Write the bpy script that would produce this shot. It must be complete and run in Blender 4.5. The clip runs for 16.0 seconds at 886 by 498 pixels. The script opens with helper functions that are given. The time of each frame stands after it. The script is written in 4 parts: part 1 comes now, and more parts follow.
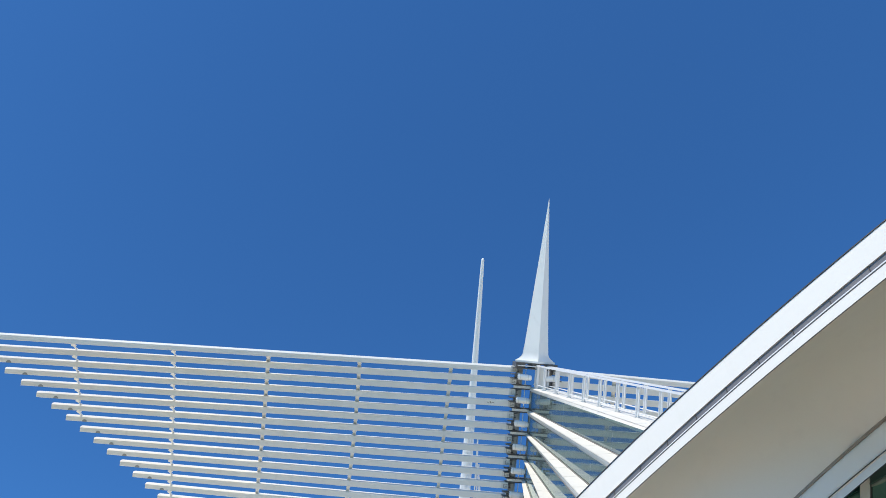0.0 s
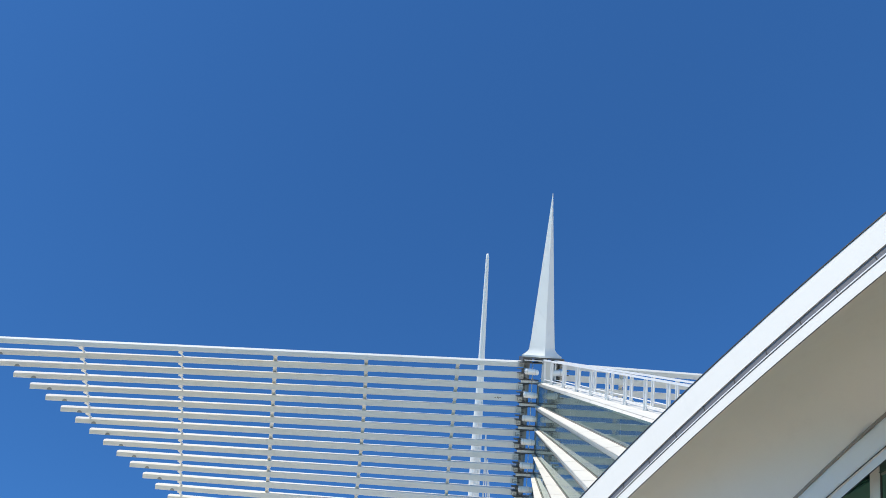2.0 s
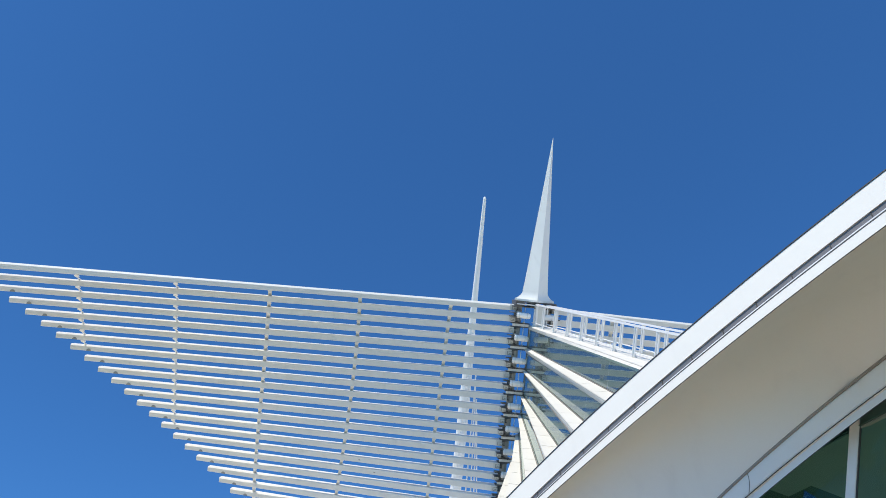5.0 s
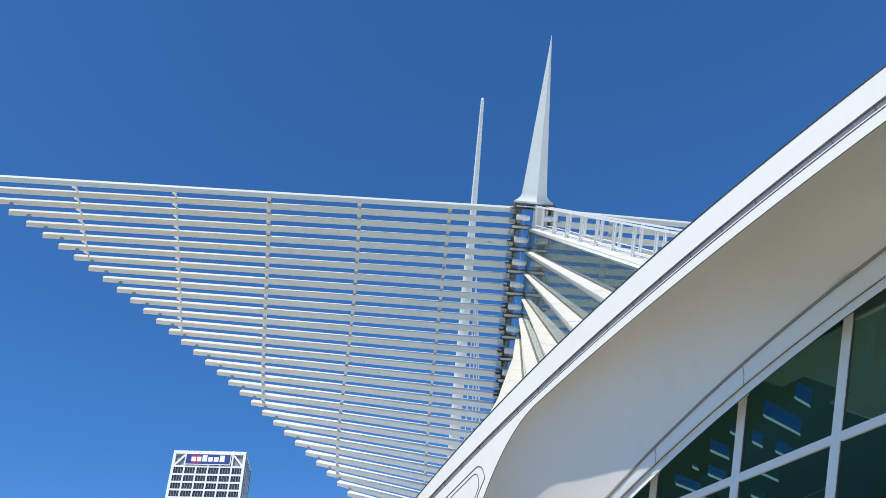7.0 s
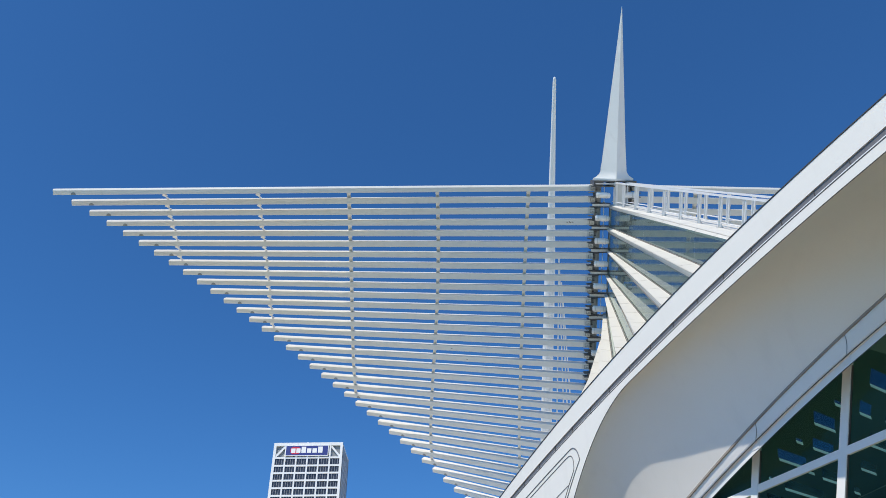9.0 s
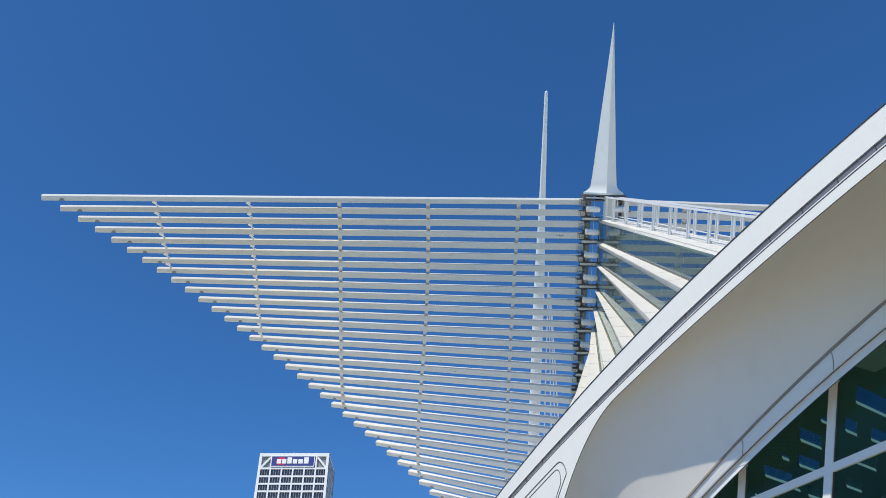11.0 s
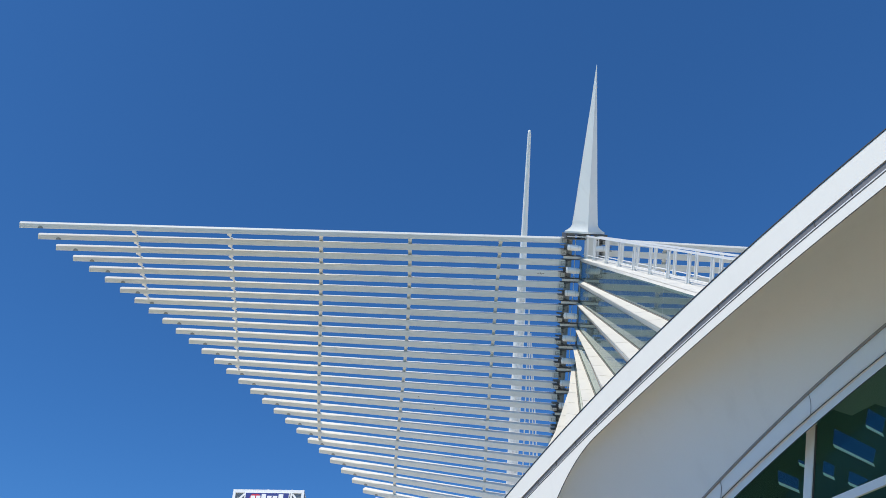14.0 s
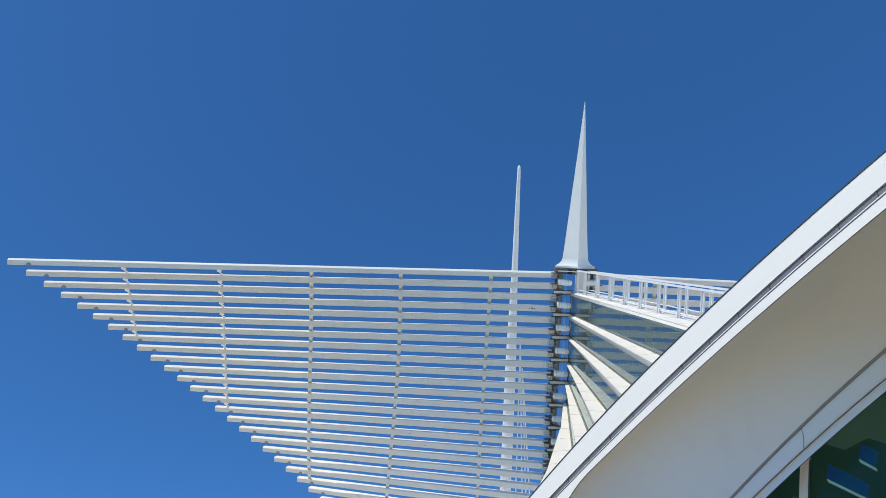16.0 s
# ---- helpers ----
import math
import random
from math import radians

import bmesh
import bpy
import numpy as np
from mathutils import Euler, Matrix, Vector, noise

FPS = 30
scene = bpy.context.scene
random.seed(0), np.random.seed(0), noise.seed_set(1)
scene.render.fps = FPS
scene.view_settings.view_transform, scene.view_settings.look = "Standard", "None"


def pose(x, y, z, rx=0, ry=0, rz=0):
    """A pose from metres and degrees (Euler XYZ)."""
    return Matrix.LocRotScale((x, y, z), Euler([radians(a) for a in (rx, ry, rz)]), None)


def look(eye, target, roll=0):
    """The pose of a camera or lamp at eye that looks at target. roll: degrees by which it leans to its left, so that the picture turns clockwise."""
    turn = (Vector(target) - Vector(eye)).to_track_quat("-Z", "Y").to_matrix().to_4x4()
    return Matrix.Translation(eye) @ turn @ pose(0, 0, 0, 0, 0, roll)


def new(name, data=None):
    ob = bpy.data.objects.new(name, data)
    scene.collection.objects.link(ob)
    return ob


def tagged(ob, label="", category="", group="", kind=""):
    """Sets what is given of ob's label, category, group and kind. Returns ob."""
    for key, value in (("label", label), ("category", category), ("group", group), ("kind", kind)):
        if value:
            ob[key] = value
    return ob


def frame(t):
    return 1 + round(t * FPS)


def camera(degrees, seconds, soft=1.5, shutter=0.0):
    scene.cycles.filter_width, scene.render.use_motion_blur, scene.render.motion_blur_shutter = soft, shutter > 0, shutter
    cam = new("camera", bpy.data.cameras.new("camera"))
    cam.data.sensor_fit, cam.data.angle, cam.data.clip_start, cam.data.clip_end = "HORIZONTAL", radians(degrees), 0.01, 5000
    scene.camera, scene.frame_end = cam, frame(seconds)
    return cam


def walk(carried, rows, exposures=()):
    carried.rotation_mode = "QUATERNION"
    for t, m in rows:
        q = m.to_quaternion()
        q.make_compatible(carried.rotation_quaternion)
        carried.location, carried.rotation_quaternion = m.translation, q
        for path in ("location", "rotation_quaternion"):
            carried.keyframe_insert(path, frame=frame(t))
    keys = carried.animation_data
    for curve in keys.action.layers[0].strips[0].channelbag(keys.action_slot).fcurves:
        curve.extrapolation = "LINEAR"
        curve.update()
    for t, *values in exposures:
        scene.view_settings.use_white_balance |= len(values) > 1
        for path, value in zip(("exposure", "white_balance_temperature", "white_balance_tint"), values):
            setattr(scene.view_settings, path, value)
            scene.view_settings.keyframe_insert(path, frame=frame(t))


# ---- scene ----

# ---------------------------------------------------------------- camera
EYE = (0.0, 0.0, 1.6)
cam = camera(58.83, 16.0, soft=0.4)
walk(cam, [
    (0, pose(*EYE, 138.18, 0.72, -5.80)),
    (0.5, pose(*EYE, 138.49, 0.87, -5.78)),
    (1, pose(*EYE, 138.42, 1.01, -5.54)),
    (1.5, pose(*EYE, 138.34, 1.52, -5.02)),
    (2, pose(*EYE, 137.92, 1.18, -4.78)),
    (2.5, pose(*EYE, 137.94, 0.61, -4.70)),
    (3, pose(*EYE, 137.83, 0.27, -4.80)),
    (3.2, pose(*EYE, 137.92, 0.30, -4.66)),
    (5.3, pose(*EYE, 132.65, -0.11, -6.60)),
    (5.5, pose(*EYE, 132.03, 0.00, -6.54)),
    (6, pose(*EYE, 130.73, 1.43, -5.29)),
    (6.5, pose(*EYE, 129.63, 1.10, -5.26)),
    (7, pose(*EYE, 126.63, 0.87, -5.73)),
    (7.5, pose(*EYE, 125.55, 1.36, -3.34)),
    (8, pose(*EYE, 125.27, 0.75, 0.29)),
    (8.2, pose(*EYE, 125.40, 0.29, 1.17)),
    (10.3, pose(*EYE, 125.93, -0.04, 0.46)),
    (10.5, pose(*EYE, 126.12, -0.08, 0.27)),
    (11, pose(*EYE, 126.50, -0.00, 0.00)),
    (11.5, pose(*EYE, 126.56, 0.08, -0.04)),
    (12, pose(*EYE, 126.78, 0.12, -0.24)),
    (12.5, pose(*EYE, 127.05, 0.11, -0.47)),
    (13, pose(*EYE, 127.84, -0.05, -0.95)),
    (13.5, pose(*EYE, 128.66, -0.05, -1.42)),
    (14, pose(*EYE, 129.11, -0.06, -1.75)),
    (14.5, pose(*EYE, 129.96, 0.31, -1.95)),
    (15, pose(*EYE, 130.73, 0.47, -2.05)),
    (15.5, pose(*EYE, 131.30, 0.62, -1.98)),
    (16, pose(*EYE, 131.67, 0.55, -2.13)),
], exposures=[(0.0, -0.05), (3.2, -0.05), (5.5, -0.07), (7.0, -0.09), (7.5, -0.18), (8.0, -0.3), (11.0, -0.3), (16.0, -0.22)])

# ---------------------------------------------------------------- light
SUN_AZ, SUN_EL = radians(-145.5), radians(53.2)      # azimuth from +y towards +x
sun_way = Vector((math.sin(SUN_AZ) * math.cos(SUN_EL), math.cos(SUN_AZ) * math.cos(SUN_EL), math.sin(SUN_EL)))

world = bpy.data.worlds.new("sky")
scene.world = world
world.use_nodes = True
wn, wl = world.node_tree.nodes, world.node_tree.links
sky = wn.new("ShaderNodeTexSky")
sky.sky_type = "NISHITA"
sky.sun_disc = False
sky.sun_elevation = SUN_EL
sky.sun_rotation = SUN_AZ
sky.altitude = 1500.0
sky.air_density = 1.0
sky.dust_density = 0.5
sky.ozone_density = 3.0
deep = wn.new("ShaderNodeMix")
deep.data_type, deep.blend_type = "RGBA", "MULTIPLY"
deep.inputs["Factor"].default_value = 1.0
way = wn.new("ShaderNodeTexCoord")
height = wn.new("ShaderNodeSeparateXYZ")
wl.new(way.outputs["Generated"], height.inputs[0])
clear = wn.new("ShaderNodeMapRange")
clear.interpolation_type = "SMOOTHSTEP"
clear.inputs["From Min"].default_value = -0.05
clear.inputs["From Max"].default_value = 0.46
wl.new(height.outputs["Z"], clear.inputs["Value"])
tint = wn.new("ShaderNodeMix")          # hazier and less blue towards the horizon
tint.data_type = "RGBA"
tint.inputs["A"].default_value = (0.61, 1.05, 1.36, 1)
tint.inputs["B"].default_value = (0.46, 1.01, 1.49, 1)
wl.new(clear.outputs[0], tint.inputs["Factor"])
wl.new(tint.outputs["Result"], deep.inputs["B"])
wl.new(sky.outputs[0], deep.inputs["A"])
wl.new(deep.outputs["Result"], wn["Background"].inputs[0])
wn["Background"].inputs[1].default_value = 0.128

sun = new("sun", bpy.data.lights.new("sun", "SUN"))
sun.data.energy = 4.65
sun.data.angle = radians(0.53)
sun.data.color = (1.0, 0.92, 0.77)
sun.matrix_world = look(sun_way * 100, (0, 0, 0))


# ---------------------------------------------------------------- materials
def material(name, colour, rough=0.5, metal=0.0, spread=0.06, scale=3.0, fine=60.0, bump=0.02, stain=0.0):
    """Painted or cast surface: tone drift at a large and a fine scale, a little relief, faint run-off stains."""
    m = bpy.data.materials.new(name)
    m.use_nodes = True
    N, L = m.node_tree.nodes, m.node_tree.links
    b = N["Principled BSDF"]
    b.inputs["Metallic"].default_value = metal
    geo = N.new("ShaderNodeTexCoord")
    big = N.new("ShaderNodeTexNoise")
    big.inputs["Scale"].default_value = scale
    big.inputs["Detail"].default_value = 5
    small = N.new("ShaderNodeTexNoise")
    small.inputs["Scale"].default_value = fine
    small.inputs["Detail"].default_value = 3
    for t in (big, small):
        L.new(geo.outputs["Object"], t.inputs["Vector"])
    info = N.new("ShaderNodeObjectInfo")
    mix = N.new("ShaderNodeMath")
    mix.operation = "MULTIPLY_ADD"
    L.new(small.outputs["Fac"], mix.inputs[0])
    mix.inputs[1].default_value = 0.35
    L.new(big.outputs["Fac"], mix.inputs[2])
    add = N.new("ShaderNodeMath")
    add.operation = "MULTIPLY_ADD"
    L.new(info.outputs["Random"], add.inputs[0])
    add.inputs[1].default_value = 0.25
    L.new(mix.outputs[0], add.inputs[2])
    ramp = N.new("ShaderNodeMapRange")
    ramp.inputs["From Min"].default_value = 0.35
    ramp.inputs["From Max"].default_value = 1.1
    ramp.inputs["To Min"].default_value = 1.0 - spread
    ramp.inputs["To Max"].default_value = 1.0 + spread
    L.new(add.outputs[0], ramp.inputs["Value"])
    tone = N.new("ShaderNodeVectorMath")
    tone.operation = "SCALE"
    tone.inputs[0].default_value = colour
    L.new(ramp.outputs[0], tone.inputs["Scale"])
    out = tone.outputs[0]
    if stain:
        run = N.new("ShaderNodeMapping")
        run.inputs["Scale"].default_value = (2.2, 2.2, 0.25)
        L.new(geo.outputs["Object"], run.inputs["Vector"])
        streak = N.new("ShaderNodeTexNoise")
        streak.inputs["Scale"].default_value = 1.6
        streak.inputs["Detail"].default_value = 6
        L.new(run.outputs[0], streak.inputs["Vector"])
        lim = N.new("ShaderNodeMapRange")
        lim.inputs["From Min"].default_value = 0.55
        lim.inputs["From Max"].default_value = 0.8
        lim.inputs["To Max"].default_value = stain
        L.new(streak.outputs["Fac"], lim.inputs["Value"])
        dirt = N.new("ShaderNodeMix")
        dirt.data_type = "RGBA"
        dirt.inputs["B"].default_value = (0.32, 0.30, 0.26, 1)
        L.new(lim.outputs[0], dirt.inputs["Factor"])
        L.new(out, dirt.inputs["A"])
        out = dirt.outputs["Result"]
    L.new(out, b.inputs["Base Color"])
    rr = N.new("ShaderNodeMapRange")
    rr.inputs["To Min"].default_value = max(0.03, rough - 0.08)
    rr.inputs["To Max"].default_value = min(1.0, rough + 0.08)
    L.new(big.outputs["Fac"], rr.inputs["Value"])
    L.new(rr.outputs[0], b.inputs["Roughness"])
    if bump:
        bp = N.new("ShaderNodeBump")
        bp.inputs["Strength"].default_value = 0.35
        bp.inputs["Distance"].default_value = bump
        L.new(small.outputs["Fac"], bp.inputs["Height"])
        L.new(bp.outputs[0], b.inputs["Normal"])
    return m


def glass(name, tint, clear, rough=0.02, wave=0.0, ior=1.52, sheen=(0.92, 1.0, 0.97), veil=0.0):
    """A thin tinted pane: some light goes through, coloured, the rest is a sharp reflection by the angle."""
    m = bpy.data.materials.new(name)
    m.use_nodes = True
    N, L = m.node_tree.nodes, m.node_tree.links
    N.remove(N["Principled BSDF"])
    thru = N.new("ShaderNodeBsdfTransparent")
    thru.inputs[0].default_value = (*[c * clear for c in tint], 1)
    gloss = N.new("ShaderNodeBsdfGlossy")
    gloss.inputs["Roughness"].default_value = rough
    gloss.inputs["Color"].default_value = (*sheen, 1)
    fres = N.new("ShaderNodeFresnel")
    fres.inputs["IOR"].default_value = ior
    mix = N.new("ShaderNodeMixShader")
    L.new(fres.outputs[0], mix.inputs[0])
    L.new(thru.outputs[0], mix.inputs[1])
    L.new(gloss.outputs[0], mix.inputs[2])
    if wave:
        tc = N.new("ShaderNodeTexCoord")
        nz = N.new("ShaderNodeTexNoise")
        nz.inputs["Scale"].default_value = 0.7
        L.new(tc.outputs["Object"], nz.inputs["Vector"])
        bp = N.new("ShaderNodeBump")
        bp.inputs["Strength"].default_value = wave
        bp.inputs["Distance"].default_value = 0.05
        L.new(nz.outputs["Fac"], bp.inputs["Height"])
        L.new(bp.outputs[0], gloss.inputs["Normal"])
        L.new(bp.outputs[0], fres.inputs["Normal"])
    last = mix
    # diffuse teal veil lifts the pane to the milky tone of reflected light
    if veil:
        film = N.new("ShaderNodeBsdfDiffuse")
        film.inputs["Color"].default_value = (0.46, 0.60, 0.62, 1)
        tc = N.new("ShaderNodeTexCoord")
        nz = N.new("ShaderNodeTexNoise")
        nz.inputs["Scale"].default_value = 1.3
        nz.inputs["Detail"].default_value = 4
        L.new(tc.outputs["Object"], nz.inputs["Vector"])
        amount = N.new("ShaderNodeMapRange")
        amount.inputs["From Min"].default_value = 0.25
        amount.inputs["From Max"].default_value = 0.75
        amount.inputs["To Min"].default_value = veil * 0.7
        amount.inputs["To Max"].default_value = veil * 1.3
        L.new(nz.outputs["Fac"], amount.inputs["Value"])
        last = N.new("ShaderNodeMixShader")
        L.new(amount.outputs[0], last.inputs[0])
        L.new(mix.outputs[0], last.inputs[1])
        L.new(film.outputs[0], last.inputs[2])
    L.new(last.outputs[0], N["Material Output"].inputs["Surface"])
    return m


M_FIN = material("white_painted_steel", (0.79, 0.77, 0.725), 0.42, spread=0.05, scale=0.8, fine=14, bump=0.004, stain=0.14)
M_SPIRE = material("white_steel_plate", (0.84, 0.84, 0.81), 0.4, spread=0.03, scale=0.7, fine=20, bump=0.004, stain=0.12)
M_MAST = material("white_mast_paint", (0.90, 0.90, 0.87), 0.45, spread=0.03, scale=0.6, fine=20, bump=0.003)
M_CONNECT = material("grey_cast_steel", (0.56, 0.57, 0.54), 0.5, spread=0.08, scale=4)
M_HINGE = material("dark_grey_steel", (0.11, 0.11, 0.11), 0.5, metal=0.2, spread=0.2, scale=6)
M_TUBE = material("grey_primed_steel", (0.36, 0.35, 0.33), 0.45, spread=0.1, scale=2)
M_ROOT = material("pale_grey_steel", (0.66, 0.66, 0.63), 0.45, spread=0.06, scale=2)
M_CYL = material("white_enamel", (0.88, 0.88, 0.88), 0.3, spread=0.02)
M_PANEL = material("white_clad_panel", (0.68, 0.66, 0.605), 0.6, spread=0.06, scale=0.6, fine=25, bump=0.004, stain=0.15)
M_COVER = material("grey_cover_steel", (0.30, 0.30, 0.285), 0.5, spread=0.1)
M_JOINT = material("grey_panel_joint", (0.20, 0.18, 0.16), 0.8, spread=0.15)
M_RAIL = material("white_rail_paint", (0.80, 0.80, 0.80), 0.35, spread=0.03)
M_FASCIA = material("white_fascia_paint", (0.86, 0.84, 0.78), 0.55, spread=0.03, scale=0.5, fine=40, bump=0.003, stain=0.08)
M_SOFFIT = material("white_render", (0.87, 0.835, 0.775), 0.40, spread=0.04, scale=0.4, fine=50, bump=0.0012, stain=0.06)
M_GUTTER = material("grey_joint_strip", (0.17, 0.17, 0.18), 0.5, spread=0.08, scale=2, fine=30)
M_STRIP = material("pale_metal_strip", (0.80, 0.80, 0.80), 0.3, spread=0.04)
M_SEAL = material("dark_sealant", (0.07, 0.07, 0.07), 0.8, spread=0.2, scale=3)
M_FLASH = material("dark_flashing", (0.06, 0.06, 0.065), 0.5, spread=0.15)
M_BROWN = material("brown_shadow_gap_seal", (0.32, 0.28, 0.24), 0.8, spread=0.15)
M_FRAME = material("grey_white_frame_paint", (0.85, 0.84, 0.81), 0.55, spread=0.03, bump=0.0)
M_HALLGLASS = glass("hall_teal_glass", (0.40, 0.62, 0.56), 0.30, 0.015, 0.05, 1.95, (0.92, 1.0, 0.97), veil=0.10)
M_FRONTGLASS = glass("front_green_glass", (0.40, 0.72, 0.77), 1.0, 0.01, 0.1, 1.32, (0.55, 0.97, 0.70))
M_SKYLIGHT = glass("grey_skylight_glass", (0.30, 0.34, 0.34), 0.42, 0.05, 0.0, 1.04)
M_TOWER = material("tower_white_aluminium", (0.78, 0.79, 0.80), 0.45, spread=0.04, scale=0.1, fine=1.0, bump=0.0)
# grey-blue puts the shade of the tower's flank and rear into the colour
M_TOWERSHADE = material("tower_shaded_side", (0.42, 0.46, 0.52), 0.45, spread=0.04, scale=0.1, fine=1.0, bump=0.0)
M_TOWERGLASS = material("tower_dark_glass", (0.035, 0.04, 0.055), 0.12, spread=0.6, scale=0.3, fine=1.5, bump=0.0)
M_TOWERMULL = material("tower_mullion", (0.30, 0.31, 0.34), 0.4)
M_TOWERBACK = material("tower_plant_screen", (0.24, 0.26, 0.28), 0.6, spread=0.15, scale=0.4)
M_SIGNBLUE = material("sign_blue", (0.03, 0.045, 0.22), 0.4, spread=0.04)
M_SIGNRED = material("sign_red", (0.55, 0.02, 0.06), 0.4, spread=0.04)
M_SIGNWHITE = material("sign_white", (0.85, 0.85, 0.85), 0.4, spread=0.02)
M_GROUND = material("pale_concrete_paving", (0.69, 0.595, 0.445), 0.85, spread=0.12, scale=0.05, fine=2.0, bump=0.01)
M_WATER = material("lake_water", (0.11, 0.23, 0.24), 0.35, spread=0.2, scale=0.05, fine=1.2, bump=0.05)
M_BOUNCE = material("brown_bounce_sheet", (0.125, 0.075, 0.045), 0.9, spread=0.2, scale=0.6, fine=40, bump=0.004)
# tone kept dark so the room stays dim despite light from the slots
M_INTERIOR = material("dim_room_plaster", (0.068, 0.135, 0.122), 0.8, spread=0.15, scale=0.5)
# the skylight's blue tint on the slot edges is put into this colour
M_SKYTINT = material("pale_blue_skylit_edge", (0.78, 0.95, 0.97), 0.5, spread=0.03)
M_BAY = material("pale_ceiling_board", (0.30, 0.36, 0.33), 0.8, spread=0.08, scale=0.6)
M_BASE = material("white_podium_render", (0.70, 0.70, 0.68), 0.7, spread=0.05, scale=0.3)


# ---------------------------------------------------------------- helpers
def mesh_of(name, verts, faces, mat, smooth=False):
    me = bpy.data.meshes.new(name)
    me.from_pydata([tuple(v) for v in verts], [], faces)
    me.update()
    bm = bmesh.new()
    bm.from_mesh(me)
    bmesh.ops.recalc_face_normals(bm, faces=bm.faces)
    bm.to_mesh(me)
    bm.free()
    if mat:
        me.materials.append(mat)
    if smooth:
        for p in me.polygons:
            p.use_smooth = True
    return me


def sheet(name, verts, faces, mat, toward):
    """An open sheet whose faces all look the given way."""
    verts = [Vector(v) for v in verts]
    out = []
    for f in faces:
        n = (verts[f[1]] - verts[f[0]]).cross(verts[f[2]] - verts[f[0]])
        out.append(tuple(f) if n.dot(toward) > 0 else tuple(reversed(f)))
    me = bpy.data.meshes.new(name)
    me.from_pydata([tuple(v) for v in verts], [], out)
    me.update()
    me.materials.append(mat)
    return me


def part(name, me, parent, label=""):
    ob = new(name, me)
    ob.parent = parent
    if label:
        ob["label"] = label
    return ob


def thing(name, label, category, group="", kind="", at=(0, 0, 0)):
    ob = new(name)
    ob.location = at
    ob.empty_display_size = 0.2
    return tagged(ob, label, category, group, kind)


class Shape:
    """Collects solids, then makes one mesh of them."""

    def __init__(self):
        self.v, self.f = [], []

    def add(self, verts, faces):
        k = len(self.v)
        self.v += [Vector(p) for p in verts]
        self.f += [tuple(i + k for i in f) for f in faces]
        return self

    def loft(self, rings, closed=True, caps=True):
        n = len(rings[0])
        verts = [p for r in rings for p in r]
        faces = []
        for i in range(len(rings) - 1):
            for j in range(n if closed else n - 1):
                a, b = i * n + j, i * n + (j + 1) % n
                faces.append((a, b, b + n, a + n))
        if caps and closed:
            faces.append(tuple(range(n)))
            faces.append(tuple((len(rings) - 1) * n + j for j in range(n)))
        return self.add(verts, faces)

    def box(self, o, x, y, z):
        """A box with one corner at o and the edge vectors x, y, z."""
        o, x, y, z = Vector(o), Vector(x), Vector(y), Vector(z)
        return self.loft([[o, o + x, o + x + y, o + y], [o + z, o + x + z, o + x + y + z, o + y + z]])

    def tube(self, p, q, r, r2=None, sides=8):
        p, q = Vector(p), Vector(q)
        r2 = r if r2 is None else r2
        w = (q - p).normalized()
        e = w.orthogonal().normalized()
        g = w.cross(e)
        ring = lambda c, rad: [c + (e * math.cos(2 * math.pi * i / sides) + g * math.sin(2 * math.pi * i / sides)) * rad for i in range(sides)]
        return self.loft([ring(p, r), ring(q, r2)])

    def make(self, name, mat, smooth=False):
        return mesh_of(name, self.v, self.f, mat, smooth)


# ---------------------------------------------------------------- the plan of the hall
# The spine leans 47.5 degrees over the ground, towards the water. Its own axes: across, out (square to it) and down along it.
SPINE = Vector((8.554, 32.288, 28.622))
ACROSS = Vector((0.99939, 0.03490, 0.0))
OUT = Vector((0.02573, -0.73683, -0.67559))
UP = Vector((0.02358, -0.67518, 0.73728))


def at_spine(a, b, c):
    return SPINE + ACROSS * a + OUT * b - UP * c


# The curved roof edge in front: a vertical plane that runs 26 degrees off the axis.
ALONG = Vector((-math.sin(radians(26)), math.cos(radians(26)), 0.0))
TOCAM = Vector((-math.cos(radians(26)), -math.sin(radians(26)), 0.0))


def on_wall(s, z, dist):
    """A point of the vertical plane at that distance from the eye's plumb line: s metres along it and z up."""
    p = -TOCAM * dist + ALONG * s
    return Vector((p.x, p.y, z))


# ---------------------------------------------------------------- ground
g = Shape()
R = 4000.0
g.box((-R, -R, -0.5), (2 * R, 0, 0), (0, 2 * R, 0), (0, 0, 0.5))
tagged(new("ground", g.make("ground", M_GROUND)), "pale concrete plaza beside a lake", "ground", kind="structure")
# unseen lake off the plaza's edge, behind the eye, placed and coloured for blue bounce
SHORE = Vector((-0.55, -0.835, 0.0)).normalized()
QUAY = SHORE.cross(Vector((0, 0, 1)))
w = Shape().box(SHORE * 5.5 - QUAY * 1500 + Vector((0, 0, 0.004)), QUAY * 3000, SHORE * 3000, (0, 0, 0.006))
tagged(new("water", w.make("water", M_WATER)), "unseen blue-green lake sheet, added for bounce light on the soffit", "water", kind="structure")

# unseen ground sheet, added to dim and brown the bounce on the soffit
terrace = ((-3.5, -4.0), (32.5, -4.0), (32.5, 8.7), (-23.0, 8.7))      # its short end follows the quay
p = Shape().loft([[on_wall(q, z, d) for q, d in terrace] for z in (0.0, 0.02)])
tagged(new("pavement", p.make("pavement", M_BOUNCE)), "unseen dark brown sheet that dims and tints the soffit from below", "pavement", kind="structure")

